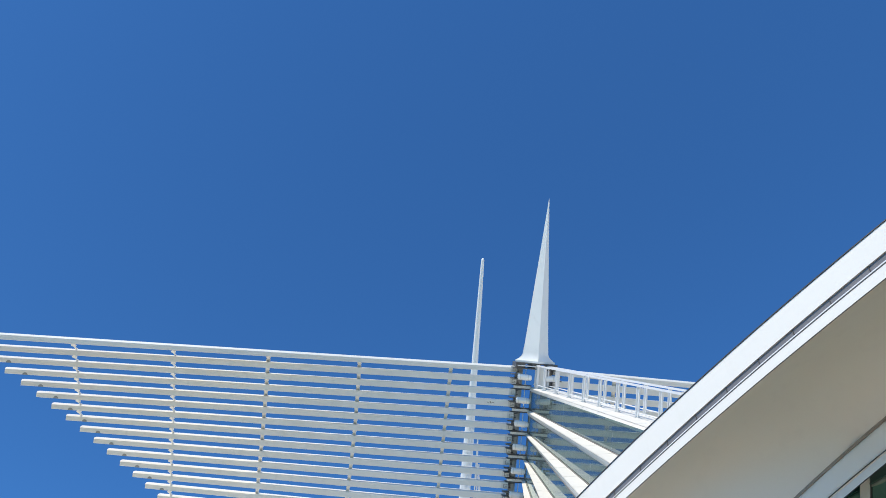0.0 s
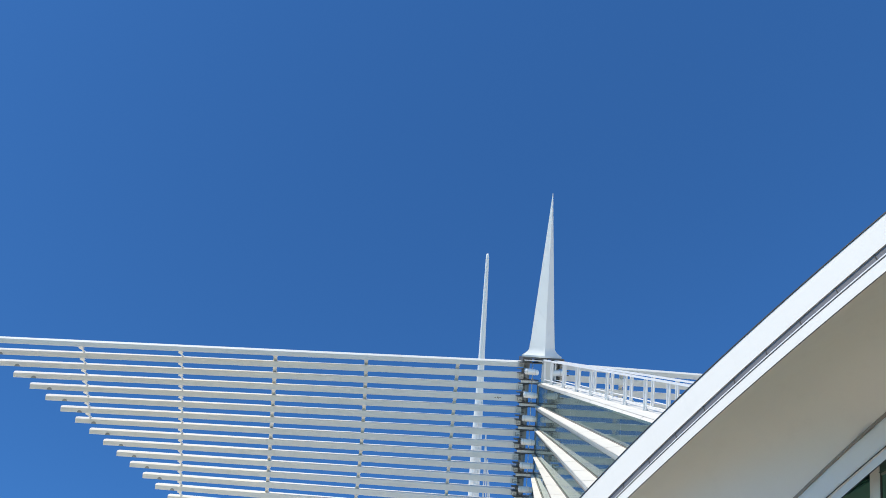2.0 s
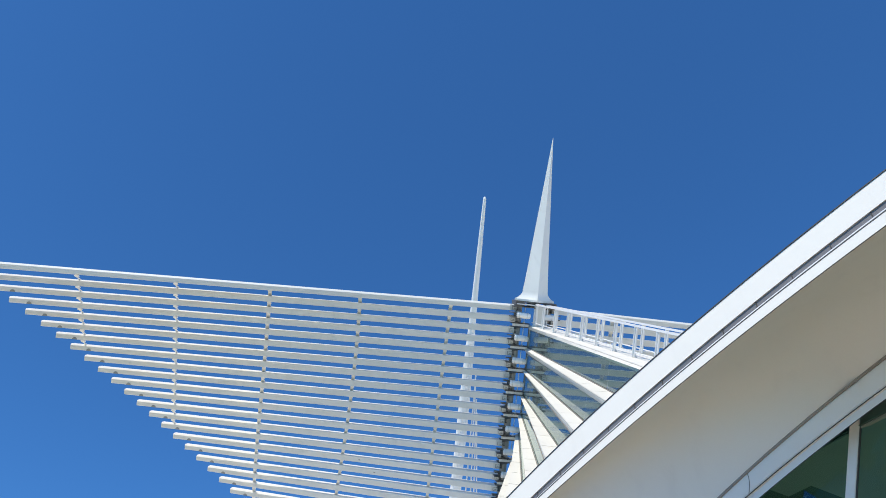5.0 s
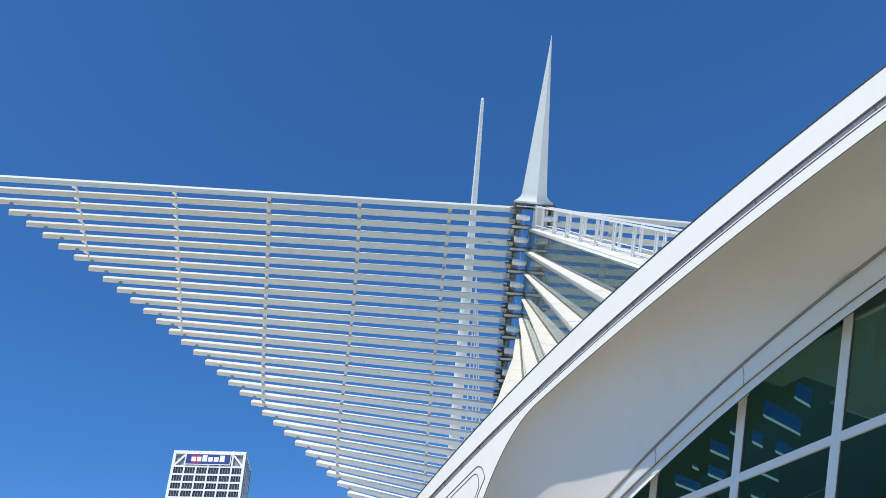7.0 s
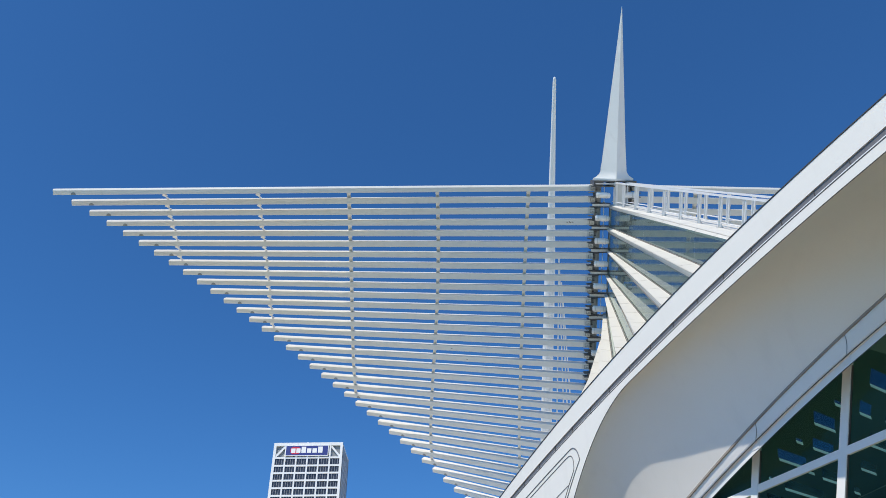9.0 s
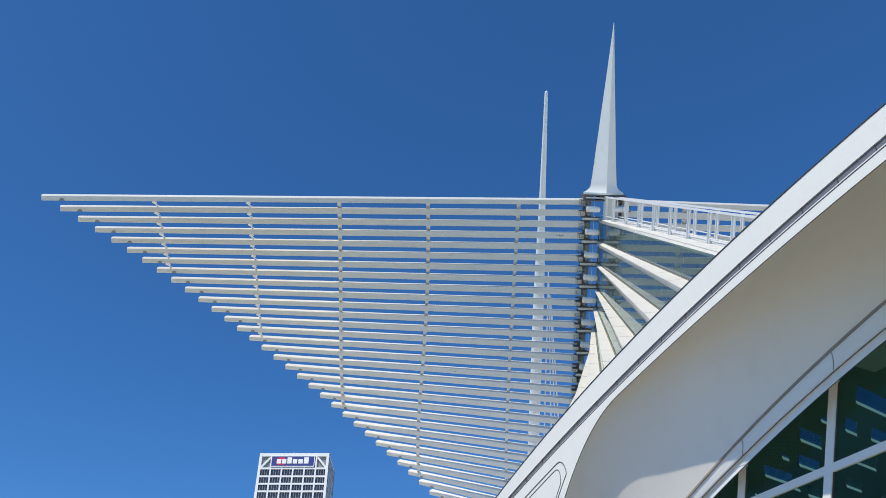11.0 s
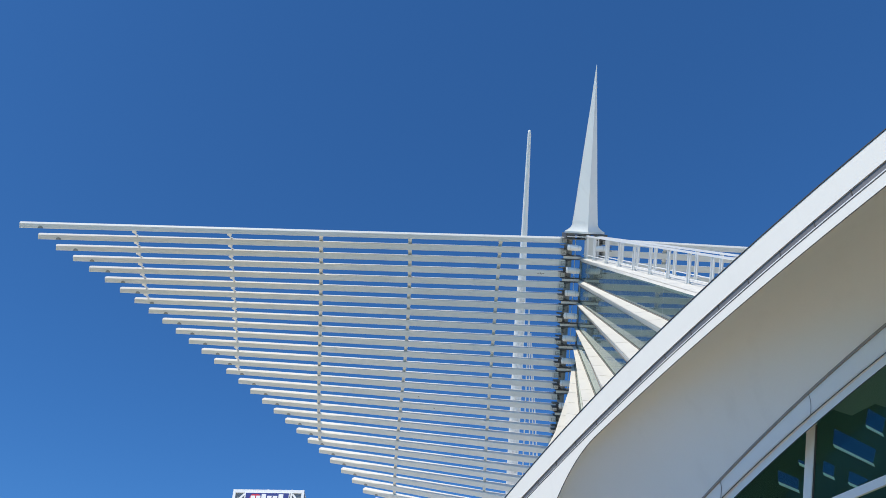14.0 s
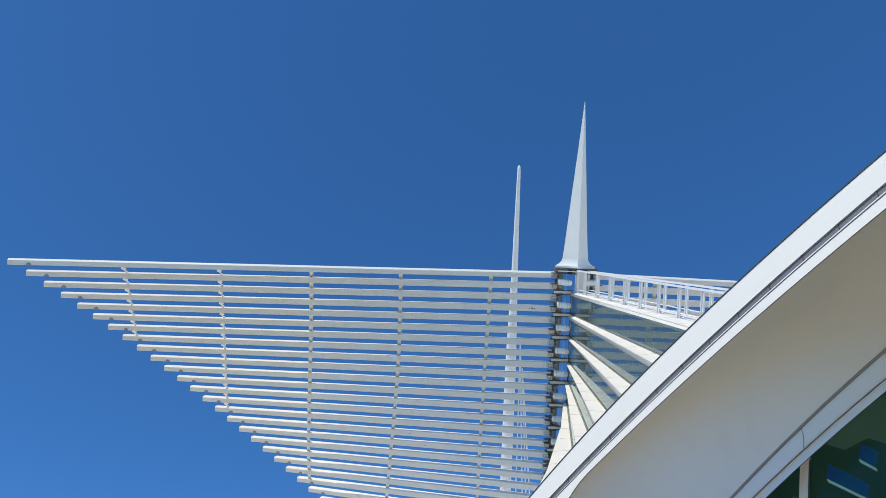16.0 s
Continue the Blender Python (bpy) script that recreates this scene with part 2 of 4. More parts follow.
# ---------------------------------------------------------------- front building: curved fascia, soffit, windows
D_F, D_W, D_H, D_G = 8.0, 9.0, 9.06, 9.09      # fascia, moulding and glazing planes
fo = lambda s: 9.025 - 0.0088 * abs(0.75 * s) ** 2.3
ga = lambda s: 8.684 - 0.00960 * s * s
gb = lambda s: 8.588 - 0.00953 * s * s
gc = lambda s: 8.536 - 0.00945 * s * s
fi = lambda s: 8.360 - 0.00890 * s * s - 0.255 * max(0.0, abs(s) - 9.667) ** 2
mo = lambda s: 7.731 - 0.02020 * s * s
K_G = D_G / D_W
K_H = D_H / D_W
fr = lambda s: 1.6 + (5.767 - 0.01867 * (s / K_H) ** 2) * K_H
geh = lambda s: 1.6 + (5.641 - 0.01893 * (s / K_H) ** 2) * K_H
ge = lambda s: 1.6 + (5.641 - 0.01893 * (s / K_G) ** 2) * K_G

front = thing("gallery_building", "white curved-roof gallery front with sloping glazing and a deep soffit", "building", kind="structure")


def deepen(me, extra=0.0):
    """The overhang grows towards the crown: moves all behind the fascia back along the camera's sight lines,
    so the view stays and the shadow edge drops. extra: the windows go further back to keep sun off their frames."""
    for v in me.vertices:
        inside = min(1.0, max(0.0, (-v.co.dot(TOCAM) - D_F - 0.06) / (D_W - D_F - 0.06)))
        back = inside * min(1.0, 0.042 * max(0.0, 9.3 - v.co.dot(ALONG)) ** 2)
        f = min(1.0, max(0.0, (9.7 - v.co.dot(ALONG)) / 1.8))
        back += extra * f * f * (3 - 2 * f)
        k = 1.0 + back / D_W
        v.co = (v.co.x * k, v.co.y * k, 1.6 + (v.co.z - 1.6) * k)
    return me


def strip(name, low, high, dist, thick, s0, s1, step, mat, smooth=True, zmin=0.0):
    """A band of the vertical plane between two curves, with thickness towards the inside."""
    n = int(math.ceil((s1 - s0) / step))
    rings = []
    for i in range(n + 1):
        s = s0 + (s1 - s0) * i / n
        lo, hi = max(zmin, low(s)), max(zmin + 0.002, high(s))
        rings.append([on_wall(s, lo, dist), on_wall(s, hi, dist), on_wall(s, hi, dist + thick), on_wall(s, lo, dist + thick)])
    return Shape().loft(rings).make(name, mat)


S_L, S_R = 29.5, -14.0
part("fascia_band", strip("fascia_band", ga, fo, D_F, 0.06, S_R, S_L, 0.5, M_FASCIA), front, "bright white painted fascia band")
part("edge_flashing", strip("edge_flashing", lambda s: fo(s) + 0.003, lambda s: fo(s) + 0.018, D_F - 0.010, 1.0, S_R, S_L, 0.5, M_FLASH), front, "thin dark metal flashing")
part("joint_strip", strip("joint_strip", gb, ga, D_F + 0.02, 0.04, S_R, S_L, 0.5, M_GUTTER), front, "grey recessed strip with joints")
part("cover_strip", strip("cover_strip", lambda s: gc(s) + 0.020, gb, D_F + 0.012, 0.04, S_R, S_L, 0.5, M_STRIP), front, "pale metal cover strip")
part("seal_line", strip("seal_line", gc, lambda s: gc(s) + 0.020, D_F - 0.002, 0.05, S_R, S_L, 0.5, M_SEAL), front, "thin dark seal")
part("rim_line", strip("rim_line", lambda s: fi(s) - 0.001, lambda s: fi(s) + 0.003, D_F - 0.002, 0.016, -14.6, 14.6, 0.12, M_GUTTER), front, "dark rim seal")
part("spandrel", strip("spandrel", fi, gc, D_F, 0.012, S_R, S_L, 0.12, M_FASCIA), front, "smooth white spandrel running down into the leg")
# hidden strip, added to keep the sun from leaking in behind the soffit
part("coping", strip("coping", lambda s: fo(s) - 0.05, fo, D_F + 0.06, 2.6, S_R, S_L, 0.5, M_FASCIA), front, "unseen white roof closure against sun behind the soffit")
jm = Shape().box((-0.006, -0.012, -0.045), (0.012, 0, 0), (0, 0.02, 0), (0, 0, 0.09)).make("strip_joint", M_SEAL)
for i in range(44):
    s = -4.0 + 0.62 * i
    ob = part("strip_joint", jm, front)
    ob.matrix_basis = Matrix.Translation(on_wall(s, (ga(s) + gb(s)) / 2, D_F + 0.018)) @ Matrix.Rotation(radians(26), 4, "Z") @ Matrix.Rotation(radians(90), 4, "Z")

# bead that frames the panel in the spandrel
def bead(name, off, r, mat):
    pts = []
    for i in range(41):
        s = 26.0 - (26.0 - 11.62 - off * 1.6) * i / 40
        pts.append((s, gc(s) - 0.24 - off))
    zb = 6.74 - off * 1.3
    sb = 11.0
    while fi(sb - 0.25 - off) > zb:
        sb += 0.01
    p, c, q = pts[-1], (11.40 + off * 1.2, gc(11.4) - 0.26 - off), (sb, zb)
    for i in range(1, 8):
        t = i / 8
        pts.append(tuple(p[j] * (1 - t) ** 2 + 2 * c[j] * t * (1 - t) + q[j] * t * t for j in (0, 1)))
    while zb > 0.05:
        pts.append((sb, zb))
        sb += 0.05
        zb = fi(sb - 0.25 - off)
    for _ in range(2):      # round the corner
        pts = [pts[0]] + [(a[0] * k + b[0] * (1 - k), a[1] * k + b[1] * (1 - k)) for a, b in zip(pts, pts[1:]) for k in (0.75, 0.25)] + [pts[-1]]
    return seam_line(name, pts, r, mat)


def seam_line(name, pts, r, mat):
    cu = bpy.data.curves.new(name, "CURVE")
    cu.dimensions = "3D"
    cu.bevel_depth = r
    cu.bevel_resolution = 1
    sp = cu.splines.new("POLY")
    sp.points.add(len(pts) - 1)
    for k, (s, z) in enumerate(pts):
        sp.points[k].co = (*on_wall(s, z, D_F), 1)
    cu.materials.append(mat)
    ob = new(name, cu)
    ob.parent = front
    return ob


bead("panel_seam", 0.0, 0.012, M_GUTTER)["label"] = "grey seam round the spandrel panel"
bead("panel_seam", 0.085, 0.010, M_GUTTER)
low_seam = [(11.76 + 0.3 * i, gc(11.76 + 0.3 * i) - 0.82) for i in range(48)]
seam_line("panel_seam", low_seam, 0.009, M_GUTTER)

# soffit: a cove from the fascia's inner edge in and down to the moulding
def arc(curve, s_end, n, back=None):
    """Even steps along a curve from its crown out to s_end."""
    fine = [(s_end * i / 4000, curve(s_end * i / 4000)) for i in range(4001)]
    run, acc = [0.0], 0.0
    for p, q in zip(fine, fine[1:]):
        acc += math.hypot(q[0] - p[0], q[1] - p[1])
        run.append(acc)
    out, k = [], 0
    for i in range(n + 1):
        while k < 4000 and run[k] < acc * i / n:
            k += 1
        out.append(fine[k])
    return out


def cove_mesh():
    s = Shape()
    for sign in (1, -1):
        n, m_ = 140, 30
        outer, inner = arc(fi, 14.68, n), arc(mo, 19.5, n)
        rings = []
        for i, ((s1, z1), (s2, z2)) in enumerate(zip(outer, inner)):
            ring = []
            p, q = outer[max(0, i - 1)], outer[min(n, i + 1)]
            run = math.hypot(q[0] - p[0], q[1] - p[1])
            nx, nz = -(q[1] - p[1]) / run, (q[0] - p[0]) / run
            for j in range(m_ + 1):
                h = j / m_
                v = h ** (1.25 + 2.2 * min(1.0, max(0.0, (11.0 - s1) / 6.0)))
                w = 0.03 * math.sin(math.pi * h)
                zz = z1 + (z2 - z1) * v
                ring.append(on_wall(sign * (s1 + (s2 - s1) * v + w * nx), max(0.0, zz + w * nz), D_F + 0.014 + (D_W - D_F - 0.014) * h))
            rings.append(ring)
        s.loft(rings, closed=False)
    return s.make("soffit", M_SOFFIT, True)


part("soffit", deepen(cove_mesh()), front, "smooth off-white coved soffit")

# moulding: a rounded band over the window frame, with a dark gap above it
def moulding_point(s, f, out=0.0):
    d = D_W + 0.012 + 0.048 * f
    k = d / D_W
    z_hi, z_lo = 1.6 + (mo(s) - 0.012 - 1.6) * k, fr(s * K_H)
    return on_wall(s * k, z_hi + (z_lo - z_hi) * f, d - 0.004 * math.sin(f * math.pi) - out)


def moulding():
    n = 90
    rings = []
    for i in range(n + 1):
        s = -15 + 34.0 * i / n
        ring = []
        for j in range(7):
            f = j / 6
            ring.append(moulding_point(s, f))
        ring += [on_wall(s * K_H, fr(s * K_H), D_H + 0.05), on_wall(s, mo(s) - 0.012, D_G + 0.2)]
        rings.append(ring)
    return Shape().loft(rings).make("moulding", M_FRAME, True)


part("moulding", deepen(moulding()), front, "rounded white moulding over the windows")
part("moulding_gap", deepen(strip("moulding_gap", lambda s: mo(s) - 0.026, lambda s: mo(s) + 0.008, D_W - 0.006, 0.02, -14.5, 19.0, 0.4, M_BROWN)), front, "brown shadow gap")
part("seal_line", deepen(strip("seal_line", lambda s: fr(s) - 0.005, lambda s: fr(s) + 0.002, D_H - 0.006, 0.012, -14.5, 19.0, 0.4, M_SEAL)), front, "thin dark seal")
# the glazing stands back along the camera's sight lines; a plain reveal, edge-on to the camera, joins it to the
# moulding
D_P = 9.10
BACK = D_P / D_G


def set_back(p):
    return Vector((p.x * BACK, p.y * BACK, 1.6 + (p.z - 1.6) * BACK))


def swept(name, mat, corners, s0=-14.5, s1=19.0, n=84):
    """A solid along the head of the windows: corners gives the section at s."""
    return deepen(Shape().loft([corners(s0 + (s1 - s0) * i / n) for i in range(n + 1)]).make(name, mat))


def radial(q, z, dist):
    """The point of the head line at q and z, carried out to another distance along the camera's line of sight."""
    k = dist / D_H
    return on_wall(q * k, 1.6 + (z - 1.6) * k, dist)


part("reveal", swept("reveal", M_FRAME, lambda q: [radial(q, fr(q) - 0.004, D_H + 0.02), radial(q, fr(q) + 0.10, D_H + 0.05), radial(q, fr(q) + 0.10, D_P), radial(q, fr(q) - 0.004, D_P)]), front, "pale reveal over the windows")
part("head_frame", swept("head_frame", M_FRAME, lambda q: [radial(q, geh(q), D_P), radial(q, fr(q) - 0.006, D_P), radial(q, fr(q) - 0.006, D_P + 0.55), radial(q, geh(q), D_P + 0.55)]), front, "pale grey curved head frame")
part("glazing_gasket", swept("glazing_gasket", M_SEAL, lambda q: [radial(q, geh(q) - 0.014, D_P + 0.006), radial(q, geh(q) + 0.002, D_P + 0.006), radial(q, geh(q) + 0.002, D_P + 0.02), radial(q, geh(q) - 0.014, D_P + 0.02)]), front, "thin dark gasket")
# hidden strip, added to stop daylight between the head frame and the ceiling
part("head_wall", deepen(strip("head_wall", lambda s: 1.6 + (fr(s / 1.006) - 1.6) * 1.006 - 0.02, lambda s: 1.6 + (fr(s / 1.006) - 1.6) * 1.006 + 0.02 + max(0.0, min(7.9, fo(s) - 0.15) - fr(s)), D_P + 0.05, 0.08, -14.0, 16.0, 0.4, M_INTERIOR)), front, "unseen dark strip that stops daylight over the glazing")


def glazing_bar(name, s0, s1, z, high, deep):
    n = 150
    rings = []
    for i in range(n + 1):
        q = s0 + (s1 - s0) * i / n
        rings.append([set_back(on_wall(q, zz, dd)) for zz, dd in ((z, D_G - 0.003), (z + high, D_G - 0.003), (z + high, D_G + deep), (z, D_G + deep))])
    return part(name, deepen(Shape().loft(rings).make(name, M_FRAME), 0.36), front)


TRANSOM = 1.6 + 3.855 * K_G
LEAN = lambda s0: -0.390 - 0.029 * (8.24 - s0 / K_G)          # along the wall per metre of height
mull_top = [12.05, 10.15, 8.24, 6.34, 4.49, 2.70, 0.9, -0.9, -2.7, -4.5, -6.3]
mullions = []
for s0 in [q * K_G for q in mull_top]:
    s_top = s0
    z_top = ge(s0) + 0.05
    z_head = 1.6 + (fr(s0 / K_G * K_H) - 1.6) * D_G / D_H - 0.01
    k = LEAN(s0)
    mullions.append((s_top, z_top, k))
    z_bot = 0.35
    line = lambda z: s_top + k * (z - z_top)
    w = 0.070
    sh = Shape()
    ring = lambda z: [on_wall(line(z) - w, z, D_G - 0.006), on_wall(line(z) + w, z, D_G - 0.006), on_wall(line(z) + w, z, D_G + 0.045), on_wall(line(z) - w, z, D_G + 0.045)]
    sh.loft([[set_back(v) for v in ring(z_bot + (z_top - z_bot) * i / 8)] for i in range(9)])
    mullion = part("mullion", deepen(sh.make("mullion", M_FRAME), 0.36), front)
    cap = Shape().loft([[set_back(v) for v in ring(z)] for z in (ge(s0) + 0.03, z_head)])
    part("head_cap", deepen(cap.make("head_cap", M_FRAME)), mullion)
    for sgn in (-1, 1):
        edge = lambda z: [set_back(on_wall(line(z) + sgn * w + e, z, D_G + dd)) for e, dd in ((-0.012, 0.012), (0.012, 0.012), (0.012, 0.04), (-0.012, 0.04))]
        part("gasket", deepen(Shape().loft([edge(z_bot + (z_top - 0.06 - z_bot) * i / 8) for i in range(9)]).make("gasket", M_SEAL), 0.36), mullion)
    # joint across the moulding over the mullion
    sh = Shape()
    for j in range(6):
        f0, f1 = j / 6, (j + 1) / 6
        q = lambda f: moulding_point(s0 / K_G - 0.095 + 0.065 * f - 0.035 * math.sin(f * math.pi), f, 0.003)
        sh.tube(q(f0), q(f1), 0.0045, sides=5)
    part("moulding_joint", deepen(sh.make("moulding_joint", M_GUTTER)), front)
glazing_bar("transom", -14.0, 10.0, TRANSOM - 0.070, 0.108, 0.045)
glazing_bar("transom", -14.0, 16.0, TRANSOM - 2.5, 0.14, 0.045)
glazing_bar("window_sill", -14.0, 20.0, 0.22, 0.15, 0.19)
# panes, one between each pair of mullions, above and below the transom
for (sa, za, ka), (sb, zb, kb) in zip(mullions, mullions[1:]):
    la, lb = (lambda z: sa + ka * (z - za)), (lambda z: sb + kb * (z - zb))
    for z0, z1 in ((TRANSOM, 9.9), (TRANSOM - 2.5, TRANSOM), (0.35, TRANSOM - 2.5)):
        pts = []
        n = 8
        for i in range(n + 1):
            f = i / n
            lo = la(z0) + (lb(z0) - la(z0)) * f
            top = min(z1, ge(lo + (la(z1 if z1 < 9 else 6.5) - la(z0)) * 1.0) + 0.05)
            z = max(z0 + 0.01, top)
            hi = la(z) + (lb(z) - la(z)) * f
            z = max(z0 + 0.01, min(z1, ge(hi) + 0.06))
            hi = la(z) + (lb(z) - la(z)) * f
            pts.append((on_wall(lo, z0, D_G + 0.035), on_wall(hi, z, D_G + 0.035)))
        rows = 8
        verts = [set_back(p.lerp(q, r / rows)) for p, q in pts for r in range(rows + 1)]
        faces = [(i * (rows + 1) + r, (i + 1) * (rows + 1) + r, (i + 1) * (rows + 1) + r + 1, i * (rows + 1) + r + 1) for i in range(n) for r in range(rows)]
        ob = part("pane", deepen(sheet("pane", verts, faces, M_FRONTGLASS, TOCAM), 0.36), front, "dark green tinted pane")
        ob.visible_shadow = False

# room behind the glass: back wall, floor, ceiling with slots to the sky
ROOM_S0, ROOM_S1, ROOM_D = -14.0, 18.0, 9.0
room = Shape()
room.box(on_wall(ROOM_S0, 0.02, D_W + ROOM_D), ALONG * (ROOM_S1 - ROOM_S0), -TOCAM * 0.3, (0, 0, 9.4))
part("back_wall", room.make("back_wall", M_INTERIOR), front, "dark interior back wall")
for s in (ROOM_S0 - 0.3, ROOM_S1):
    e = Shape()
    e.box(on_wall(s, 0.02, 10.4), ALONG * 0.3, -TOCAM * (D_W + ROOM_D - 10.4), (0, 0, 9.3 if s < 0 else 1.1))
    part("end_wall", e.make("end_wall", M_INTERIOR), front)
# flat ceiling slab with slanted skylight slots: along the wall to, distance from-to at that edge, width along the wall
SLOTS = [(7.41, 11.83, 12.36, 0.42), (8.25, 11.94, 13.25, 0.44), (9.10, 12.74, 13.10, 0.38), (9.22, 13.52, 14.18, 0.38), (8.98, 12.00, 12.22, 0.10),
         (9.83, 12.34, 13.00, 0.40), (10.17, 14.16, 14.92, 0.40), (10.60, 12.69, 12.90, 0.10), (10.78, 13.29, 13.98, 0.38), (11.22, 15.14, 15.70, 0.36),
         (11.55, 13.10, 14.05, 0.42), (12.02, 14.84, 15.60, 0.42), (12.95, 14.59, 16.10, 0.45), (12.46, 13.76, 13.93, 0.08), (13.75, 14.91, 15.67, 0.45),
         (11.80, 14.23, 14.45, 0.10), (12.36, 16.24, 16.46, 0.25)]
CEIL, THICK, SKEW, TURN, BAY_END = 7.6, 0.006, 1.3, 0.18, 7.2


def ceiling_point(u, w, z=CEIL):
    """Slanted ceiling grid: u across the slots, w along them; the slots' short sides run slanting."""
    d = min(D_W + ROOM_D, max(10.42, w + SKEW * u))
    return on_wall(u + TURN * (d - 13.0), z, d)


holes = []
for e, d0, d1, wide in SLOTS:
    u = e - TURN * ((d0 + d1) / 2 - 13.0)
    holes.append((u - 0.8 * wide, u, d0 - SKEW * u, d1 - SKEW * u))
us = sorted({-14.0, 2.0, 15.5} | {q[0] for q in holes} | {q[1] for q in holes})
ws = sorted({-12.0, 0.0, 8.0, 16.0, 24.0, 37.0} | {q[2] for q in holes} | {q[3] for q in holes})
slab = Shape()
for u0, u1 in zip(us, us[1:]):
    for w0, w1 in zip(ws, ws[1:]):
        if any(q[0] <= (u0 + u1) / 2 <= q[1] and q[2] <= (w0 + w1) / 2 <= q[3] for q in holes):
            continue
        low_ = [ceiling_point(u0, w0), ceiling_point(u1, w0), ceiling_point(u1, w1), ceiling_point(u0, w1)]
        if (low_[2] - low_[0]).cross(low_[3] - low_[1]).length < 1e-4:
            continue
        slab.loft([low_, [p + Vector((0, 0, THICK)) for p in low_]])
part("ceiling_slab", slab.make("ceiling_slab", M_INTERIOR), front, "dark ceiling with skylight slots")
s = Shape().box(on_wall(-14.0, CEIL - 0.03, 10.45), ALONG * (BAY_END - 0.45 + 14.0), -TOCAM * (D_W + ROOM_D - 10.45), (0, 0, 0.025))
s.box(on_wall(BAY_END - 0.45, CEIL - 0.03, 10.45), ALONG * 0.45, -TOCAM * 0.85, (0, 0, 0.025))
s.box(on_wall(BAY_END - 0.45, CEIL - 0.03, 12.55), ALONG * 0.45, -TOCAM * 5.4, (0, 0, 0.025))
part("ceiling_bay", s.make("ceiling_bay", M_BAY), front, "pale boarded ceiling bay")
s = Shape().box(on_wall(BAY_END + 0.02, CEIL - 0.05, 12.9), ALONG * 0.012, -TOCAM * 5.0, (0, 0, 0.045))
part("bay_edge", s.make("bay_edge", M_SKYTINT), front, "pale edge board of the ceiling bay")
s = Shape().tube(on_wall(9.6, CEIL - 0.06, 16.05), on_wall(13.6, CEIL - 0.06, 16.75), 0.012, sides=6)
part("ceiling_rail", s.make("ceiling_rail", M_BAY), front, "thin pale rail under the ceiling")
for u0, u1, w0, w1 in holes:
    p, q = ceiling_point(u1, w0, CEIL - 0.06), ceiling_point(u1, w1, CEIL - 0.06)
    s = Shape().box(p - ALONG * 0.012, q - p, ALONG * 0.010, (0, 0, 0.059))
    part("slot_reveal", s.make("slot_reveal", M_SKYTINT), front, "slot reveal with skylight blue in its colour")
    # added pane dims the sky seen through the slot but lets the sun pass
    v = [ceiling_point(u, w, CEIL + THICK + 0.002) for u, w in ((u0 - 0.05, w0 - 0.05), (u1 + 0.05, w0 - 0.05), (u1 + 0.05, w1 + 0.05), (u0 - 0.05, w1 + 0.05))]
    ob = part("skylight_pane", sheet("skylight_pane", v, [(0, 1, 2, 3)], M_SKYLIGHT, Vector((0, 0, -1))), front, "added tinted pane that dims the sky in the slot")
    ob.visible_shadow = False


def roof_shell(s0, s1, d0, drop):
    rings = []
    for i in range(31):
        s = s0 + (s1 - s0) * i / 30
        z = fo(s) - drop
        lo = max(0.0, z - 0.3)
        rings.append([on_wall(s, lo, d0), on_wall(s, max(0.01, z), d0), on_wall(s, max(0.01, z), D_W + ROOM_D + 0.3), on_wall(s, lo, D_W + ROOM_D + 0.3)])
    return Shape().loft(rings).make("roof_shell", M_INTERIOR)


# hidden strip, added to stop daylight between the ceiling and the coping
part("roof_upstand", strip("roof_upstand", lambda s: CEIL, lambda s: max(CEIL + 0.02, fo(s) - 0.03), 10.45, 0.1, -14.0, 12.5, 0.5, M_INTERIOR), front)
part("roof_shell", roof_shell(13.3, 29.5, D_F + 1.2, 0.0), front, "curved roof shell")

# ---------------------------------------------------------------- podium under the hall
# out of view; widened so its white roof bounces light to the fins
pod = thing("podium", "unseen low white podium under the glass hall, widened to bounce light", "building", kind="structure")
b = Shape()
b.box((-6.0, 36.0, 0.0), (28.0, 0, 0), (0, 34.0, 0), (0, 0, 9.5))
part("podium_wall", b.make("podium_wall", M_BASE), pod)
b = Shape()
b.box((0.5, 21.0, 0.0), (14.0, 0, 0), (0, 15.0, 0), (0, 0, 6.8))
part("hall_plinth", b.make("hall_plinth", M_BASE), pod)

# ---------------------------------------------------------------- brise-soleil wings
STEP, FINS = 0.6084, 36


def fin_way(k, side):
    ph = radians(8.268e-4 * k ** 3 - 0.029875 * k * k + 1.52757 * k + 1.69275)
    e = -8.293e-5 * k * k - 3.319e-4 * k - 0.015674
    u = ACROSS * (math.cos(ph) * side) - OUT * math.sin(ph)
    return (u * math.sqrt(1 - e * e) + UP * e).normalized()


def fin_length(k):
    return 29.0 - 21.5 * k / 35


def fin_root(k, side):
    return at_spine(side * 1.0, 0.0, k * STEP)


